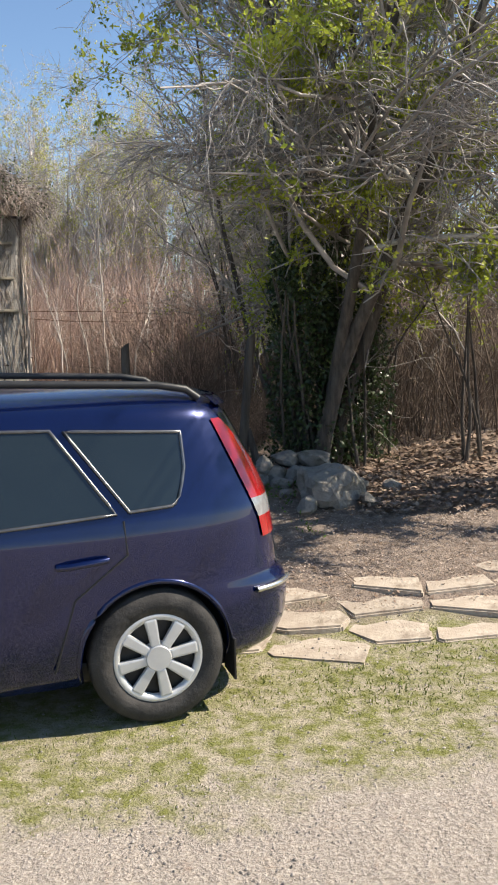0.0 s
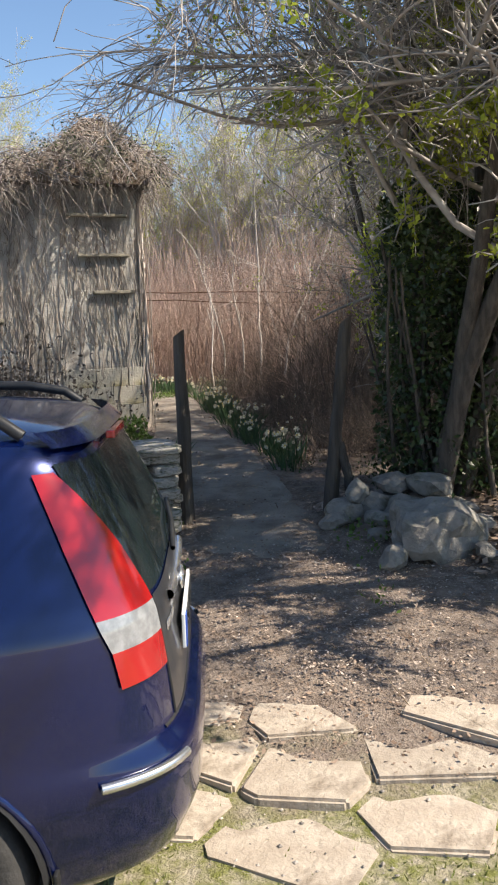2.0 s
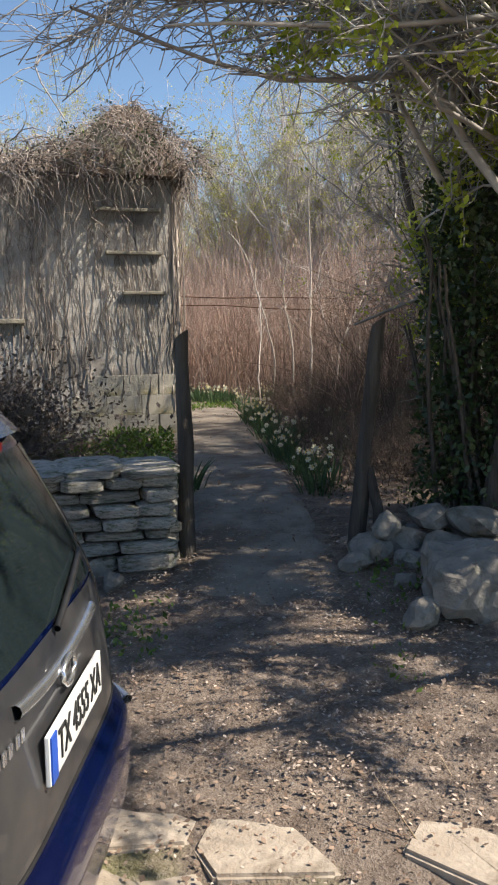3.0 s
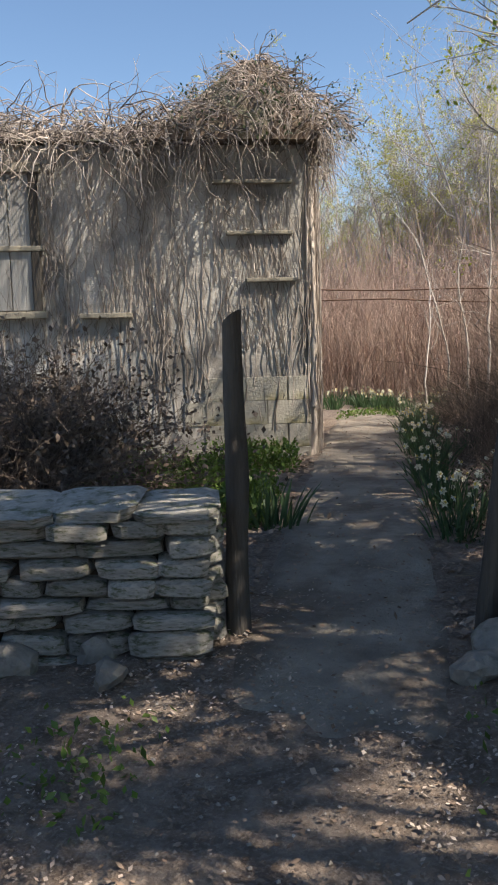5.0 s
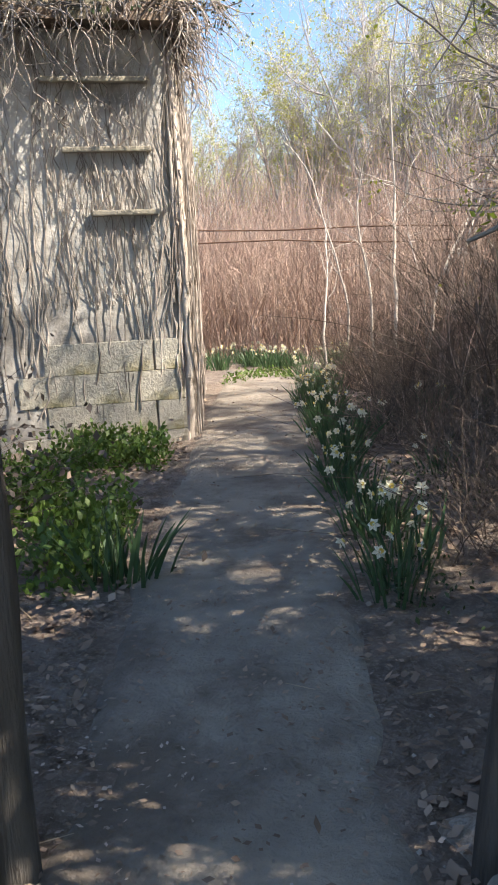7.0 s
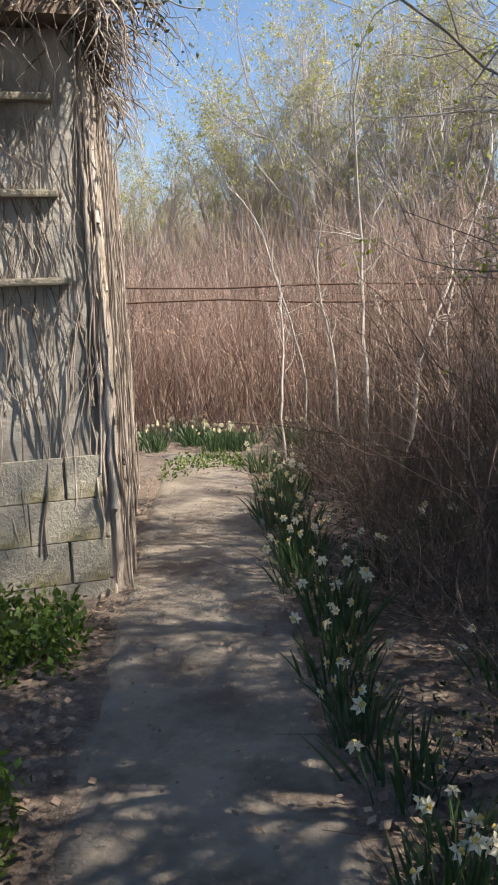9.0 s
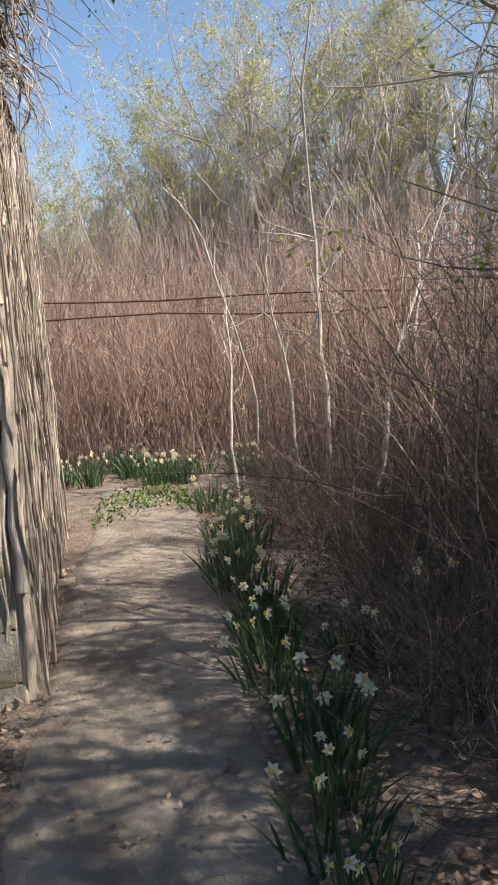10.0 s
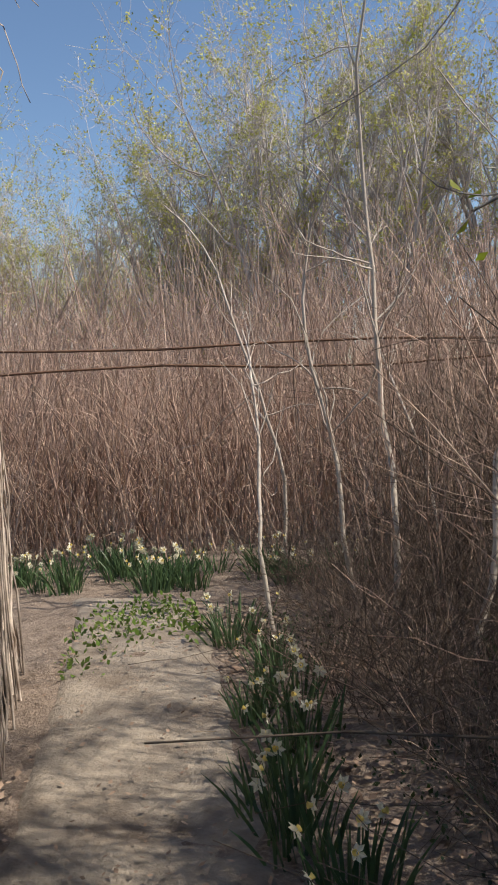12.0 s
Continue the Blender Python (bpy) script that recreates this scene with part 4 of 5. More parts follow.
def grown_tree(name, label, at, trunks, limbs, twigs, sprays, leaves, leaf_size, leaf_mat, bark=M_BARK, twig=M_TWIG, category="tree", group="", droop=0.0, limb_len=(1.5, 3.0), height=3.0, r=0.1, spread=0.7, leaf_zone=None, lean=(0, 0), up=0.05, limb_r=0.035, leafy=0.35, trunk_spread=0.1, extra=None, clump=0.8):
    """Trunks, limbs, twigs, sprays of fine twigs and leaves, all round the base."""
    ob = thing(name, label, category, group, at)
    s = rng.normal(0, 0.1, (trunks, 3)) * np.array([1, 1, 0]) - np.array([0, 0, 0.1])
    w = rng.normal(0, trunk_spread, (trunks, 3)) + np.array([lean[0], lean[1], 1])
    p0, r0 = stems(s, w, rng.uniform(0.8, 1.1, trunks) * height, np.full(trunks, r) * rng.uniform(0.7, 1.1, trunks), np.full(trunks, r * 0.08), 12, 0.07)
    mesh_object("trunk", *tubes(p0, r0, 8), bark, ob)
    p1, r1 = offshoots(p0, r0, limbs, 0.3, 1.0, spread, limb_len, 9, 0.16, (0, 0, up - droop * 0.4), 0.55, 0.25)
    if extra is not None:
        pe, re_ = stems(*extra, np.full(len(extra[0]), 0.022), np.full(len(extra[0]), 0.006), 9, 0.13, (0, 0, -0.03))
        p1, r1 = np.concatenate([p1, pe]), np.concatenate([r1, re_])
    ok = free_way(p1, at)
    p1, r1 = p1[ok], np.minimum(r1[ok], limb_r)
    p2, r2 = offshoots(p1, r1, twigs, 0.15, 1.0, 0.6, (0.4, 1.1), 7, 0.2, (0, 0, -droop), 0.6, 0.35)
    ok = free_way(p2, at) & in_clump(p2[:, 3] + np.array(at), clump - 1.3)
    p2, r2 = p2[ok], np.clip(r2[ok], 0.003, 0.009)
    p3, r3 = offshoots(p2, r2, sprays, 0.1, 1.0, 0.7, (0.12, 0.45), 5, 0.22, (0, 0, -droop), 0.7, 0.5)
    ok = free_way(p3, at) & in_clump(p3[:, 2] + np.array(at), clump)
    p3, r3 = p3[ok], np.clip(r3[ok], 0.0018, 0.005)
    mesh_object("crown", *merged(tubes(p1, r1, 5), tubes(p2, r2, 3), tubes(p3, r3, 3)), twig, ob)
    if leaves:
        src = p3[: max(1, int(len(p3) * leafy))]
        if leaf_zone is not None:
            src = src[leaf_zone(src[:, -1] + np.array(at))]
        if len(src):
            pick = rng.integers(0, len(src), leaves)
            pts, _ = along(src, pick, rng.uniform(0.2, 1, leaves))
            pts = pts + rng.normal(0, 0.02, pts.shape)
            mesh_object("foliage", *leaf_quads(pts, rng.uniform(*leaf_size, leaves), 0.4), leaf_mat, ob)
    return ob


# the large old tree beside the gateway, its crown reaching over the yard
def leafy_low(p):
    d = np.sin(p[:, 0] * 3.1) + np.sin(p[:, 1] * 2.7 + 1) + np.sin(p[:, 2] * 3.3 + 2)
    return (d > -0.6) & ((p[:, 2] < 2.9) | (p[:, 2] > 3.6))


n_over = 40
OVER = (np.stack([rng.uniform(-0.3, 0.9, n_over), rng.uniform(-1.2, 0.1, n_over), rng.uniform(1.9, 3.4, n_over)], -1),
        np.stack([rng.uniform(-0.95, 0.25, n_over), np.full(n_over, -1.0), rng.uniform(-0.06, 0.3, n_over)], -1), rng.uniform(2.2, 3.9, n_over))
grown_tree("old_tree", "old many-stemmed tree with grey tangled twigs and fresh leaves", (0.75, 9.0, 0.4), 7, 90, 4200, 26000, 80000, (0.03, 0.06), M_LEAF, trunk_spread=0.13, leafy=0.7, extra=OVER,
           droop=0.06, limb_len=(1.6, 4.0), height=6.6, r=0.085, limb_r=0.028, spread=0.9, leaf_zone=leafy_low, lean=(0.02, -0.12))
grown_tree("hawthorn_tree", "bare grey tree hanging over the yard with fresh leaves", (3.1, 7.6, 0.5), 5, 40, 1200, 7000, 15000, (0.03, 0.055), M_LEAF, leafy=0.6, clump=1.5,
           droop=0.08, limb_len=(1.5, 3.4), height=4.2, r=0.09, spread=0.95, leaf_zone=leafy_low, lean=(-0.1, -0.1))
grown_tree("tall_tree", "tall twiggy tree in first leaf rising behind the old tree", (1.3, 10.5, 0.45), 3, 60, 1700, 9000, 15000, (0.03, 0.055), M_LEAF, leafy=0.6, clump=0.5,
           limb_len=(1.6, 3.4), height=8.2, r=0.1, spread=0.8, limb_r=0.035)


for x, y, n in ((0.95, 8.75, 1), (2.2, 8.6, 2)):
    grown_tree("leafy_shrub", "shrub in bright yellow green spring leaf", (x, y, 0.45), 4, 40, 420, 2800, 7000, (0.035, 0.065), M_LEAF, height=2.7, r=0.022, limb_len=(0.7, 1.7), leaf_zone=lambda p: p[:, 2] > 1.75,
               category="shrub", group="leafy shrubs below the old tree", spread=0.8, leafy=0.8, limb_r=0.012)


def ivy_trunk(at, height, n):
    """Ivy on the old tree's foot."""
    ang, z = rng.uniform(0, 2 * np.pi, n), rng.uniform(0, 1, n) ** 0.8
    rad = (0.44 - 0.1 * z) * rng.uniform(0.5, 1.15, n)
    p = np.stack([np.cos(ang) * rad, np.sin(ang) * rad, z * height], -1)
    ob = thing("ivy_bush", "dark ivy grown thick around the tree trunks", "ivy", at=at)
    mesh_object("leaves", *leaf_quads(p, rng.uniform(0.03, 0.07, n), 0.2), M_IVY, ob)
    s = np.stack([rng.normal(0, 0.16, 26), rng.normal(0, 0.12, 26), np.zeros(26)], -1)
    mesh_object("stem_tangle", *tubes(*stems(s, rng.normal(0, 0.12, (26, 3)) + np.array([0, 0, 1]), rng.uniform(1.2, 2.2, 26), np.full(26, 0.02), np.full(26, 0.008), 8, 0.08), 5), M_BARK, ob)


ivy_trunk((0.62, 8.95, 0.4), 2.3, 10000)
ivy_trunk((1.05, 9.2, 0.4), 2.0, 7000)


def thicket(name, label, n, region, height, r, material, lean=0.12, wander=0.06, sides=3, k=7, droop=0.0, side_twigs=0):
    """Stuff: a stand of thin stems over a region of the plan (a test on x, y within a box)."""
    x0, x1, y0, y1, test = region
    x, y = rng.uniform(x0, x1, n * 4), rng.uniform(y0, y1, n * 4)
    ok = test(x, y)
    x, y = x[ok][:n], y[ok][:n]
    m = len(x)
    s = np.stack([x, y, ground_z(x, y) - 0.05], -1)
    w = rng.normal(0, lean, (m, 3)) + np.array([0, 0, 1])
    if lean > 2:
        w[:, 2] = np.abs(w[:, 2]) * 0.04
    rr = rng.uniform(*r, m)
    p, rad = stems(s, w, rng.uniform(*height, m), rr, rr * 0.35, k, wander, (0, 0, -droop))
    pieces = [tubes(p, rad, sides)]
    if side_twigs:
        q, qr = offshoots(p, rad, side_twigs, 0.2, 0.95, 0.6, (0.2, 0.8), 5, 0.2, (0, 0, 0), 0.6, 0.4)
        pieces.append(tubes(q, np.clip(qr, 0.0015, 0.006), 3))
    ob = mesh_object(name, *merged(*pieces), material)
    tagged(ob, label, "thicket", kind="stuff")
    return p


def dead_leaves(name, label, n, mid, size, leaf, material):
    """Stuff: withered leaves hanging in a mound."""
    p = rng.normal(0, 1, (n, 3)) * np.array(size) * 0.5 + np.array(mid)
    p = p[p[:, 2] > 0.4]
    tagged(mesh_object(name, *leaf_quads(p, rng.uniform(*leaf, len(p)), 0.0), material), label, "leaves", kind="stuff")


def off_path(margin):
    return lambda x, y: np.abs(x - path_x(y)) > margin


BACK = lambda x, y: (y > 19.2 + 0.25 * (x + 4)) & (y > 18.6)
thicket("cane_thicket", "dense stand of dry pinkish brown canes", 6500, (-13, 3.5, 18.6, 24, BACK), (1.4, 3.3), (0.004, 0.011), M_CANE, 0.22, 0.11, side_twigs=16000)
thicket("cane_thicket", "dense stand of dry pinkish brown canes", 1800, (-14, 6, 22, 28, lambda x, y: y > 0), (2.4, 4.4), (0.006, 0.014), M_CANE, 0.16, 0.09, side_twigs=7000)
RIGHT = lambda x, y: (x - path_x(y) > 2.15 + 0.4 * np.sin(y * 1.3)) & ((y > 10.2) | (x > 1.7))
# brown brambles, coloured darker to carry the dense shade of the thicket
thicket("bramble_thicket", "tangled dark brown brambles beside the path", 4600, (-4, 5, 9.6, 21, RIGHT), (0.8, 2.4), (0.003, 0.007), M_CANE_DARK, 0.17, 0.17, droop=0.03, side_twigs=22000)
thicket("bramble_thicket", "tangled dark brown brambles beside the path", 1500, (-3.5, 5, 13.5, 21, lambda x, y: x - path_x(y) > 1.7), (1.2, 2.9), (0.004, 0.01), M_CANE, 0.14, 0.12, droop=0.01, side_twigs=8000)
BESIDE = lambda x, y: (x - path_x(y) > 1.15 + 0.2 * np.sin(y * 2.3)) & (x - path_x(y) < 3.2)
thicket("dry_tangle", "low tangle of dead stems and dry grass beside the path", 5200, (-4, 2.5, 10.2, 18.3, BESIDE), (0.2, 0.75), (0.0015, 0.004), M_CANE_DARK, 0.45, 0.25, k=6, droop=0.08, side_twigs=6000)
thicket("dry_tangle", "low tangle of dead stems and dry grass beside the path", 2600, (-4, 2.5, 11.0, 18.3, BESIDE), (0.15, 0.6), (0.0015, 0.0035), M_CANE, 0.5, 0.2, k=6, droop=0.1)
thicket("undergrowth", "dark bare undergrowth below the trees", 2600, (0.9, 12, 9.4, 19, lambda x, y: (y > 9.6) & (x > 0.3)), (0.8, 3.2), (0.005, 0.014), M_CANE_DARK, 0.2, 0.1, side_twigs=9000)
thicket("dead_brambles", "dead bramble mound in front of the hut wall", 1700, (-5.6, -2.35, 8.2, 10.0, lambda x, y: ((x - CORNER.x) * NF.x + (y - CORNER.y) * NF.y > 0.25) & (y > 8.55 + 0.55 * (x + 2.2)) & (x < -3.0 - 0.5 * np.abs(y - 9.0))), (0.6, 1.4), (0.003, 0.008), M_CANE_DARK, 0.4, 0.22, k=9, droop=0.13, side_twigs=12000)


def sapling(at, height, lean, r, kink=0.22, label="slender pale sapling rising out of the thicket"):
    ob = thing("sapling", label, "sapling", "pale saplings beside the path", at)
    p, rad = stems(np.array([[0, 0, -0.05]]), np.array([[lean[0], lean[1], 1.0]]), np.array([height]), np.array([r]), np.array([r * 0.35]), 14, kink * 0.5)
    mesh_object("stem", *tubes(p, rad, 6), M_WHITE_STEM, ob)
    q, qr = offshoots(p, rad, 12, 0.35, 1.0, 0.7, (0.3, 1.0), 7, 0.2, (0, 0, 0.04), 0.5, 0.4)
    for i in range(len(q)):
        mesh_object("side_branch", *tubes(q[i:i + 1], np.clip(qr[i:i + 1], 0.002, 0.01), 4), M_WHITE_STEM, ob)


for x, y, h, lx, ly, r in ((-2.28, 16.15, 3.0, 0.08, 0.05, 0.024), (-2.8, 17.0, 4.4, -0.03, 0.0, 0.024), (-2.0, 16.8, 4.8, 0.05, 0.1, 0.016), (-3.1, 17.4, 3.2, -0.02, 0.0, 0.02),
                           (-1.6, 16.4, 3.8, 0.05, 0.02, 0.017), (-3.5, 16.7, 2.4, -0.1, 0.1, 0.016), (-2.55, 17.6, 3.6, -0.1, 0.1, 0.014), (-1.2, 15.6, 4.2, 0.1, 0.05, 0.016), (-3.9, 18.6, 3.4, 0.0, 0.0, 0.018), (-1.0, 17.5, 4.0, 0.02, 0.0, 0.022)):
    sapling((x, y, float(ground_z(x, y))), h, (lx, ly), r)

# bare trees on the sunny side of the path, which dapple it
for x, y, h, n in ((1.6, 12.4, 4.0, 2), (0.6, 14.2, 3.6, 3), (0.35, 11.3, 6.4, 11), (0.9, 12.9, 6.8, 12), (1.3, 11.9, 6.6, 13), (0.1, 15.1, 3.8, 5), (-0.15, 13.6, 3.8, 10), (0.3, 13.4, 3.2, 6), (0.3, 16.2, 3.4, 7), (1.5, 14.6, 3.8, 9)):
    grown_tree("bare_shrub", "bare tangled shrub standing beside the path", (x, y, float(ground_z(x, y))), 4, 40, 480, 2600, 1500, (0.03, 0.05), M_LEAF, height=h, r=0.05, limb_len=(0.8, 2.2),
               category="shrub", group="bare shrubs beside the path", spread=0.7, twig=M_TWIG, clump=0.7)

# background wood: three kinds of budding trees, repeated
kinds = []
for i in range(3):
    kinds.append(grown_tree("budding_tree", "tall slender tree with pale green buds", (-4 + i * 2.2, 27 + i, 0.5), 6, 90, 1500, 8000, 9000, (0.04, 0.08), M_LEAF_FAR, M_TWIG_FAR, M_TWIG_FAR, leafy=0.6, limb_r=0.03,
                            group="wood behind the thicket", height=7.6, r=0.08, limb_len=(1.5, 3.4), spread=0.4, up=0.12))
r_ = np.random.default_rng(21)
for i in range(68):
    x, y = r_.uniform(-26, 14), r_.uniform(24.5, 40)
    if i > 57:
        x, y = r_.uniform(9, 20), r_.uniform(12, 26)
    s = r_.uniform(0.7, 1.1)
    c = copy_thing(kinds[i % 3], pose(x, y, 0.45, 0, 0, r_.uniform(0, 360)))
    c.scale = (s, s, s * r_.uniform(0.85, 1.1))

# rusty rails of the fence behind the path's end
fence = thing("rail_fence", "rusty thin rail fence half hidden in the canes", "fence", at=(-4.0, 18.4, 0.46))
for z, dz in ((2.02, 0.02), (1.84, -0.03)):
    bar("rail", [(-3.5 + 0.9 * i, -0.2 + 0.28 * i * 0.9 - 0.5, z + dz * math.sin(i * 1.7) - 0.035 * i) for i in range(9)], 0.012, M_RUST, fence, sides=6)


# ---------------------------------------------------------------- daffodils, green plants
def daffodils(seed, at, blooms, n_leaf=34, spread=0.1, h=0.36):
    r = np.random.default_rng(seed)
    ob = thing("daffodil_clump", "clump of daffodils with cream white flowers" if blooms else "clump of daffodil leaves without flowers", "daffodils", "daffodils along the path", at)
    k = 6
    s = np.stack([np.clip(r.normal(0, spread, n_leaf), -0.15, 0.15), np.clip(r.normal(0, spread, n_leaf), -0.15, 0.15), np.full(n_leaf, -0.03)], -1)
    w = np.stack([s[:, 0] * 1.6 + r.normal(0, 0.15, n_leaf), s[:, 1] * 1.6 + r.normal(0, 0.15, n_leaf), np.ones(n_leaf)], -1)
    f = np.linspace(0, 1, k)
    d = unit(w)
    L = r.uniform(0.6, 1.1, n_leaf) * h
    cen = s[:, None] + d[:, None] * (L[:, None] * f)[..., None]
    cen[:, :, :2] += (d[:, None, :2] * (L[:, None] * f ** 2.5)[..., None]) * 0.5
    side = unit(np.cross(d, r.normal(0, 1, (n_leaf, 3))))
    half = 0.009 * np.array([1, 1, 1, 0.95, 0.7, 0.1])
    v = np.stack([cen - side[:, None] * half[None, :, None], cen + side[:, None] * half[None, :, None]], 2)
    idx = np.arange(n_leaf * k * 2).reshape(n_leaf, k, 2)
    q = np.stack([idx[:, :-1, 0], idx[:, :-1, 1], idx[:, 1:, 1], idx[:, 1:, 0]], -1).reshape(-1, 4)
    mesh_object("leaves", v.reshape(-1, 3), q, M_DAFF_LEAF, ob)
    for i in range(blooms):
        b = np.array([r.normal(0, spread * 0.9), r.normal(0, spread * 0.9), 0.0])
        top = b + np.array([b[0] * 0.6, b[1] * 0.6, h * r.uniform(0.8, 1.1)])
        face = unit(np.array([r.normal(0, 1), r.normal(-0.3, 1), 0.25]))
        fl = new("flower")
        fl.parent = ob
        mesh_object("stalk", *tubes(np.array([[b, (b + top) / 2 + r.normal(0, 0.01, 3), top]]), np.array([[0.004, 0.0035, 0.003]]), 4), M_DAFF_LEAF, fl)
        a = unit(np.cross(face, [0, 0, 1.0]))
        c = np.cross(a, face)
        pv, pf = [], []
        for j in range(6):
            t = j * math.pi / 3 + r.uniform(-0.1, 0.1)
            dd, ss = a * math.cos(t) + c * math.sin(t), -a * math.sin(t) + c * math.cos(t)
            o = len(pv)
            pv += [top, top + dd * 0.024 + ss * 0.013 + face * 0.003, top + dd * 0.042 - face * r.uniform(0, 0.014), top + dd * 0.024 - ss * 0.013 + face * 0.003]
            pf.append((o, o + 1, o + 2, o + 3))
        mesh_object("petals", pv, pf, M_PETAL, fl, smooth=False)
        rim = [[top + face * d_ + (a * math.cos(t) + c * math.sin(t)) * rr for t in np.linspace(0, 2 * math.pi, 9)] for d_, rr in ((0.002, 0.008), (0.014, 0.011), (0.022, 0.015))]
        patch("cup", rim, M_CUP, fl)
    return ob


protos = [daffodils(31, (-1.86, 9.62, 0.41), 0, 60, 0.11, 0.32), daffodils(32, (-0.72, 9.75, 0.41), 3), daffodils(33, (-2.3, 13.4, 0.45), 4, 40), daffodils(34, (-1.0, 10.5, 0.41), 5, 44, 0.12), daffodils(35, (-3.6, 18.1, 0.46), 3, 36, 0.13, 0.32)]
for ob in protos[1:]:
    ob.scale = (0.68, 0.68, 0.68)
r_ = np.random.default_rng(8)
spots = []
for y in np.arange(9.9, 16.9, 0.27):
    spots.append((float(path_x(y)) + 0.6 + r_.uniform(-0.05, 0.2), y))
    if 10.4 < y < 15 and r_.uniform() < 0.2:
        spots.append((float(path_x(y)) + 1.0 + r_.uniform(-0.12, 0.3), y + 0.1))
for _ in range(40):
    spots.append((r_.uniform(-7.4, -3.2), r_.uniform(17.6, 18.7)))
for _ in range(14):
    y = r_.uniform(13.6, 17)
    spots.append((float(path_x(y)) + r_.uniform(1.6, 2.8), y))
for i, (x, y) in enumerate(spots):
    c = copy_thing(protos[1 + i % 4], pose(x, y, float(ground_z(x, y)), 0, 0, r_.uniform(0, 360)))
    s = r_.uniform(0.52, 0.8)
    c.scale = (s, s, s)


def low_plants(name, label, n, region, size, material, zmax, clump=0.25, category="plants"):
    x0, x1, y0, y1, test = region
    x, y = rng.uniform(x0, x1, n * 3), rng.uniform(y0, y1, n * 3)
    ok = test(x, y) & (np.sin(x * 5.3) + np.sin(y * 4.1 + x) + rng.normal(0, 0.5, len(x)) > clump)
    x, y = x[ok][:n], y[ok][:n]
    p = np.stack([x, y, ground_z(x, y) + rng.uniform(0.0, 1, len(x)) ** 1.5 * zmax], -1)
    ob = mesh_object(name, *leaf_quads(p, rng.uniform(*size, len(p)), 0.8), material)
    tagged(ob, label, category, kind="stuff")


low_plants("ground_cover", "bright green leafy ground cover beside the path", 15000, (-5.0, -1.7, 9.3, 12.0, lambda x, y: (x < path_x(y) - 0.62) & ((x - CORNER.x) * NF.x + (y - CORNER.y) * NF.y > 0.2) & (x < -1.9)), (0.025, 0.06), M_GREEN, 0.22, -0.1)
low_plants("ground_cover", "small green weeds growing at the path edge", 1500, (-4.6, 0.6, 6.6, 8.2, lambda x, y: (np.abs(x - path_x(y)) > 0.5)), (0.02, 0.05), M_GREEN, 0.08, 0.8)
# dark green growth, laid densely so its colour also stands in for shade
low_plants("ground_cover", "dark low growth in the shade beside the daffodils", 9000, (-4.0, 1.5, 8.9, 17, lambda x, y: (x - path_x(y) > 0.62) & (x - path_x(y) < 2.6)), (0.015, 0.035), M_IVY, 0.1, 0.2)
low_plants("ground_cover", "small green weeds growing at the path end", 700, (-4.9, -3.6, 15.6, 17.4, lambda x, y: np.abs(x - path_x(y)) < 0.5), (0.03, 0.06), M_GREEN, 0.06, 0.0)


# ---------------------------------------------------------------- litter, gravel, grass
def flat_litter(name, label, n, region, size, material, lift=0.02, category="leaf litter"):
    x0, x1, y0, y1, test = region
    x, y = rng.uniform(x0, x1, n * 3), rng.uniform(y0, y1, n * 3)
    ok = test(x, y)
    x, y = x[ok][:n], y[ok][:n]
    bank = 0.35 * np.clip((x - 1.2) / 2.5, 0, 1) * np.clip((y - 7.0) / 2.0, 0, 1)
    lump = np.array([0.05 * noise.noise(Vector((a * 0.8, b * 0.8, 3))) for a, b in zip(x, y)]) * np.clip((y - 3.5) / 3, 0.25, 1)
    p = np.stack([x, y, ground_z(x, y) + bank + lump + lift + rng.uniform(0, 0.02, len(x))], -1)
    m = len(p)
    s = rng.uniform(*size, m)[:, None]
    t = rng.uniform(0, 2 * np.pi, m)
    d = np.stack([np.cos(t), np.sin(t), rng.normal(0, 0.3, m)], -1)
    e = np.stack([-np.sin(t), np.cos(t), rng.normal(0, 0.3, m)], -1)
    v = np.stack([p - d * s, p + e * s * 0.6, p + d * s, p - e * s * 0.6], 1).reshape(-1, 3)
    ob = mesh_object(name, v, np.arange(m * 4).reshape(m, 4), material, smooth=False)
    tagged(ob, label, category, kind="stuff")


flat_litter("leaf_litter", "scattered brown fallen leaves and chips", 16000, (-3, 6, 5.2, 9.5, lambda x, y: y > 0), (0.006, 0.015), M_LITTER, 0.004)
flat_litter("leaf_litter", "drift of brown fallen leaves below the trees", 9000, (0.9, 5, 7.2, 9.4, lambda x, y: y > 0), (0.015, 0.04), M_LITTER, 0.03)
flat_litter("leaf_litter", "scattered brown fallen leaves and chips", 15000, (-4, 2.5, 8.2, 17.5, lambda x, y: np.abs(x - path_x(y)) > 0.5), (0.012, 0.03), M_LITTER, 0.015)
flat_litter("leaf_litter", "pale dry leaves strewn over the bare earth", 12000, (-3, 5, 5.4, 8.6, lambda x, y: np.sin(x * 4.1) + np.sin(y * 5.3 + x) + rng.normal(0, 0.6, len(x)) > 0.2), (0.004, 0.012), M_PALE_LITTER, 0.006)
flat_litter("leaf_litter", "few fallen leaves on the path", 1800, (-5, 0.2, 7, 17.5, lambda x, y: np.abs(x - path_x(y)) < 0.52), (0.006, 0.018), M_LITTER, 0.03)
thicket("fallen_twigs", "fallen dry twigs lying on the ground", 1500, (-3.5, 3, 5.2, 17, off_path(0.45)), (0.15, 0.5), (0.002, 0.004), M_STRAW, 4.0, 0.06, k=5, droop=0.0)


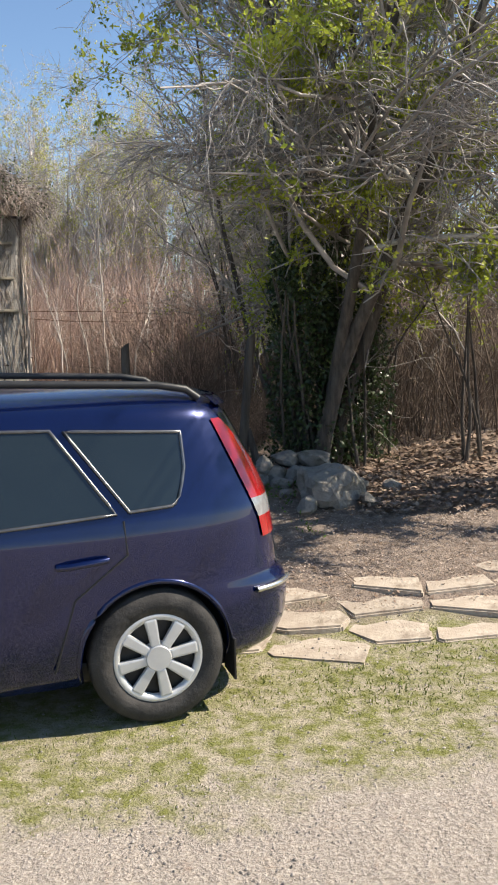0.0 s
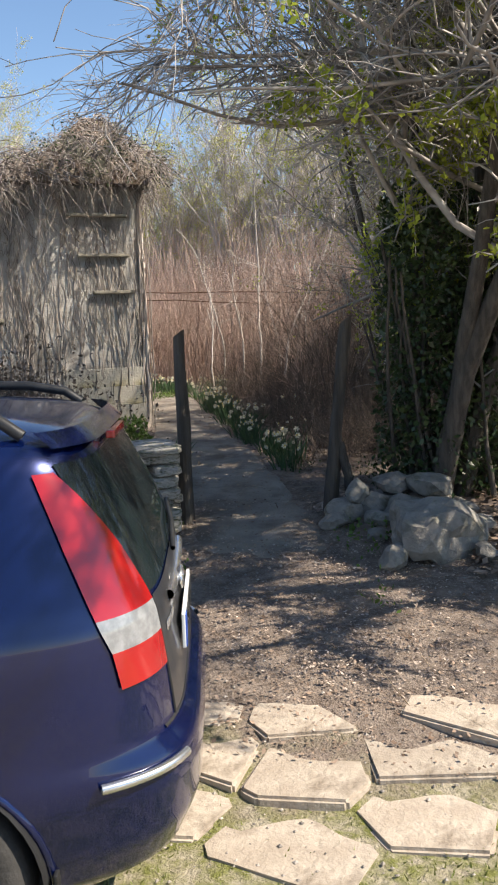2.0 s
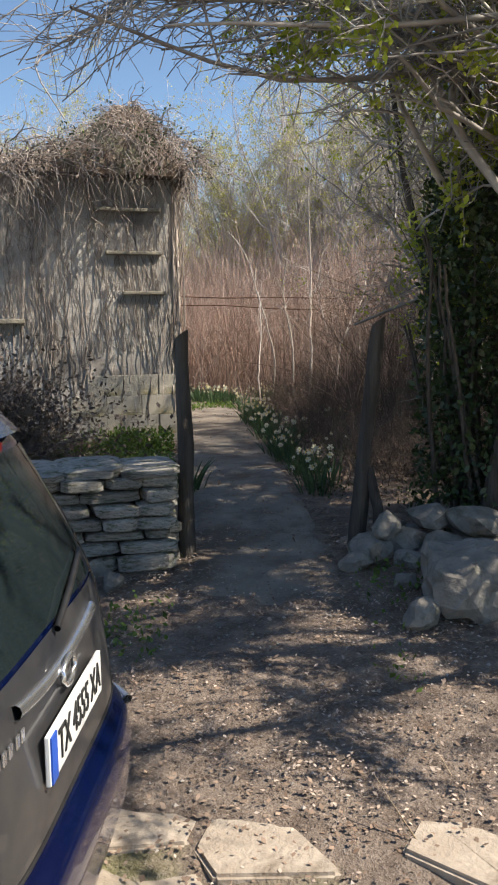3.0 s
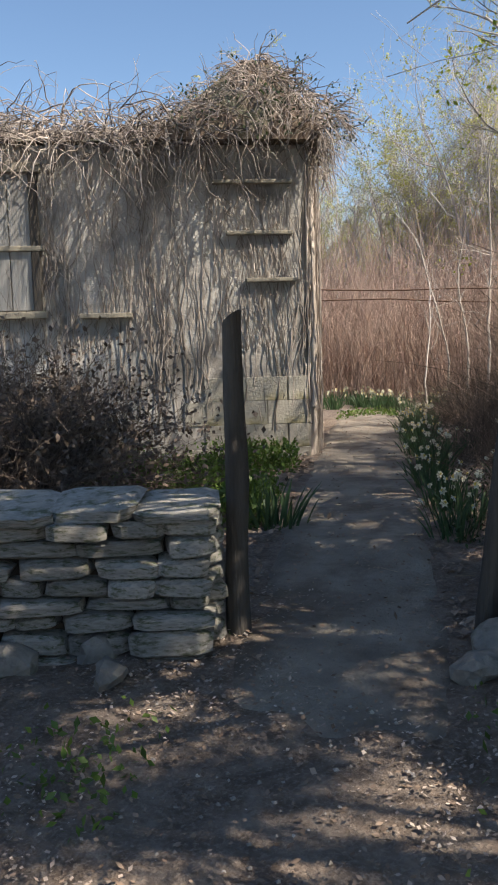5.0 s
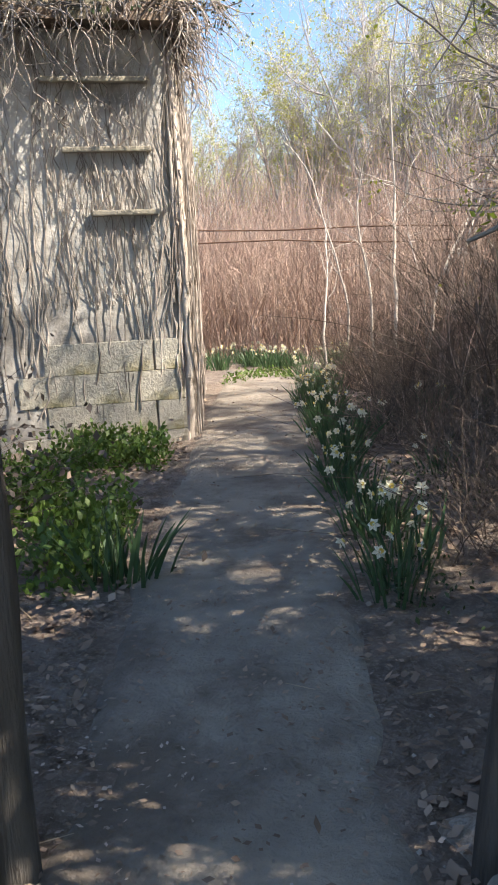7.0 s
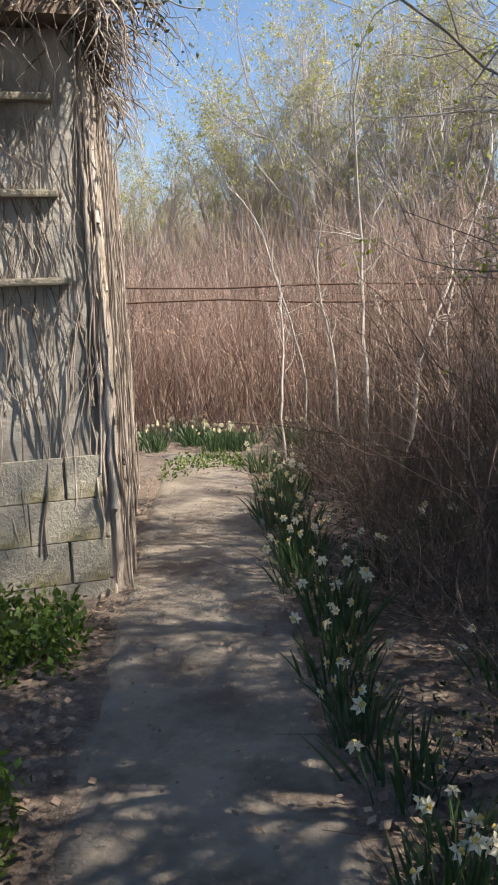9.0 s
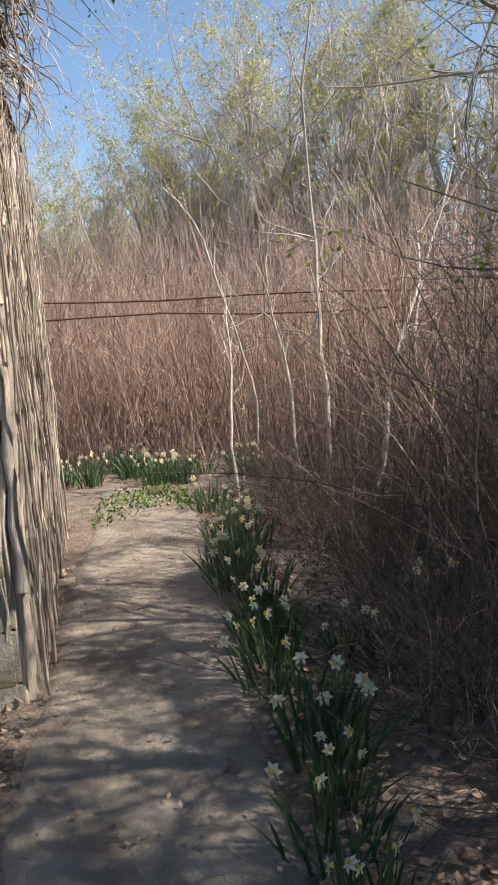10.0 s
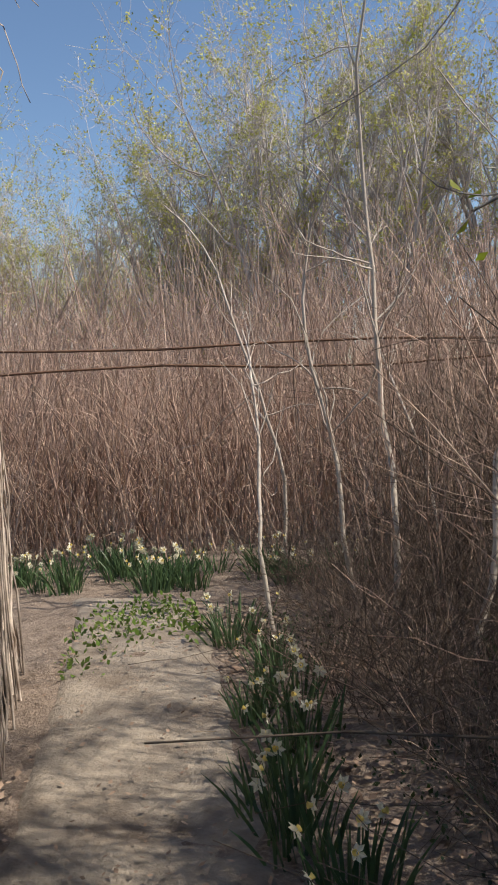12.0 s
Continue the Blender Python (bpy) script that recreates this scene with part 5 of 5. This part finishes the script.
def grass():
    n = 26000
    x, y = rng.uniform(-3.5, 4.5, n), rng.uniform(2.9, 5.0, n)
    edge = 3.15 + 0.3 * x * 0.9 + 0.15 * np.sin(x * 3)
    keep_ = (y > edge) & (np.array([noise.noise(Vector((a * 1.8, b * 1.8, 0))) for a, b in zip(x, y)]) + rng.normal(0, 0.18, n) > -0.02)
    x, y = x[keep_], y[keep_]
    m = len(x)
    s = np.stack([x, y, np.full(m, -0.01)], -1)
    h = rng.uniform(0.012, 0.036, m)
    w = rng.normal(0, 0.6, (m, 3)) + np.array([0, 0, 1])
    tip = s + unit(w) * h[:, None]
    side = unit(np.cross(w, rng.normal(0, 1, (m, 3)))) * 0.004
    v = np.stack([s - side, s + side, tip], 1).reshape(-1, 3)
    ob = mesh_object("grass", v, np.arange(m * 3).reshape(m, 3), M_GRASS, smooth=False)
    tagged(ob, "short patchy yellow green grass in the yard", "grass", kind="stuff")


grass()


def pebbles(n, region, size, label):
    x0, x1, y0, y1, test = region
    x, y = rng.uniform(x0, x1, n * 2), rng.uniform(y0, y1, n * 2)
    ok = test(x, y)
    x, y = x[ok][:n], y[ok][:n]
    m = len(x)
    octa = np.array([(1, 0, 0), (0, 1, 0), (-1, 0, 0), (0, -1, 0), (0, 0, 0.7), (0, 0, -0.7)], float)
    tri = np.array([(0, 1, 4), (1, 2, 4), (2, 3, 4), (3, 0, 4), (1, 0, 5), (2, 1, 5), (3, 2, 5), (0, 3, 5)])
    s = rng.uniform(*size, m) ** 1.0
    v = octa[None] * s[:, None, None] * rng.uniform(0.6, 1.3, (m, 6, 1))
    v = v + np.stack([x, y, ground_z(x, y) + s * 0.3], -1)[:, None]
    f = tri[None] + (np.arange(m) * 6)[:, None, None]
    ob = mesh_object("gravel", v.reshape(-1, 3), f.reshape(-1, 3), M_PEBBLE, smooth=False)
    tagged(ob, label, "gravel", kind="stuff")


pebbles(7000, (-2.5, 3.5, 1.2, 4.6, lambda x, y: (y < 3.5 + 0.3 * x) | (rng.uniform(0, 1, len(x)) < 0.25)), (0.003, 0.009), "loose pale grey gravel of the yard")
pebbles(2500, (-3, 3, 4.6, 9, lambda x, y: y > 0), (0.004, 0.011), "small stones in the bare earth")


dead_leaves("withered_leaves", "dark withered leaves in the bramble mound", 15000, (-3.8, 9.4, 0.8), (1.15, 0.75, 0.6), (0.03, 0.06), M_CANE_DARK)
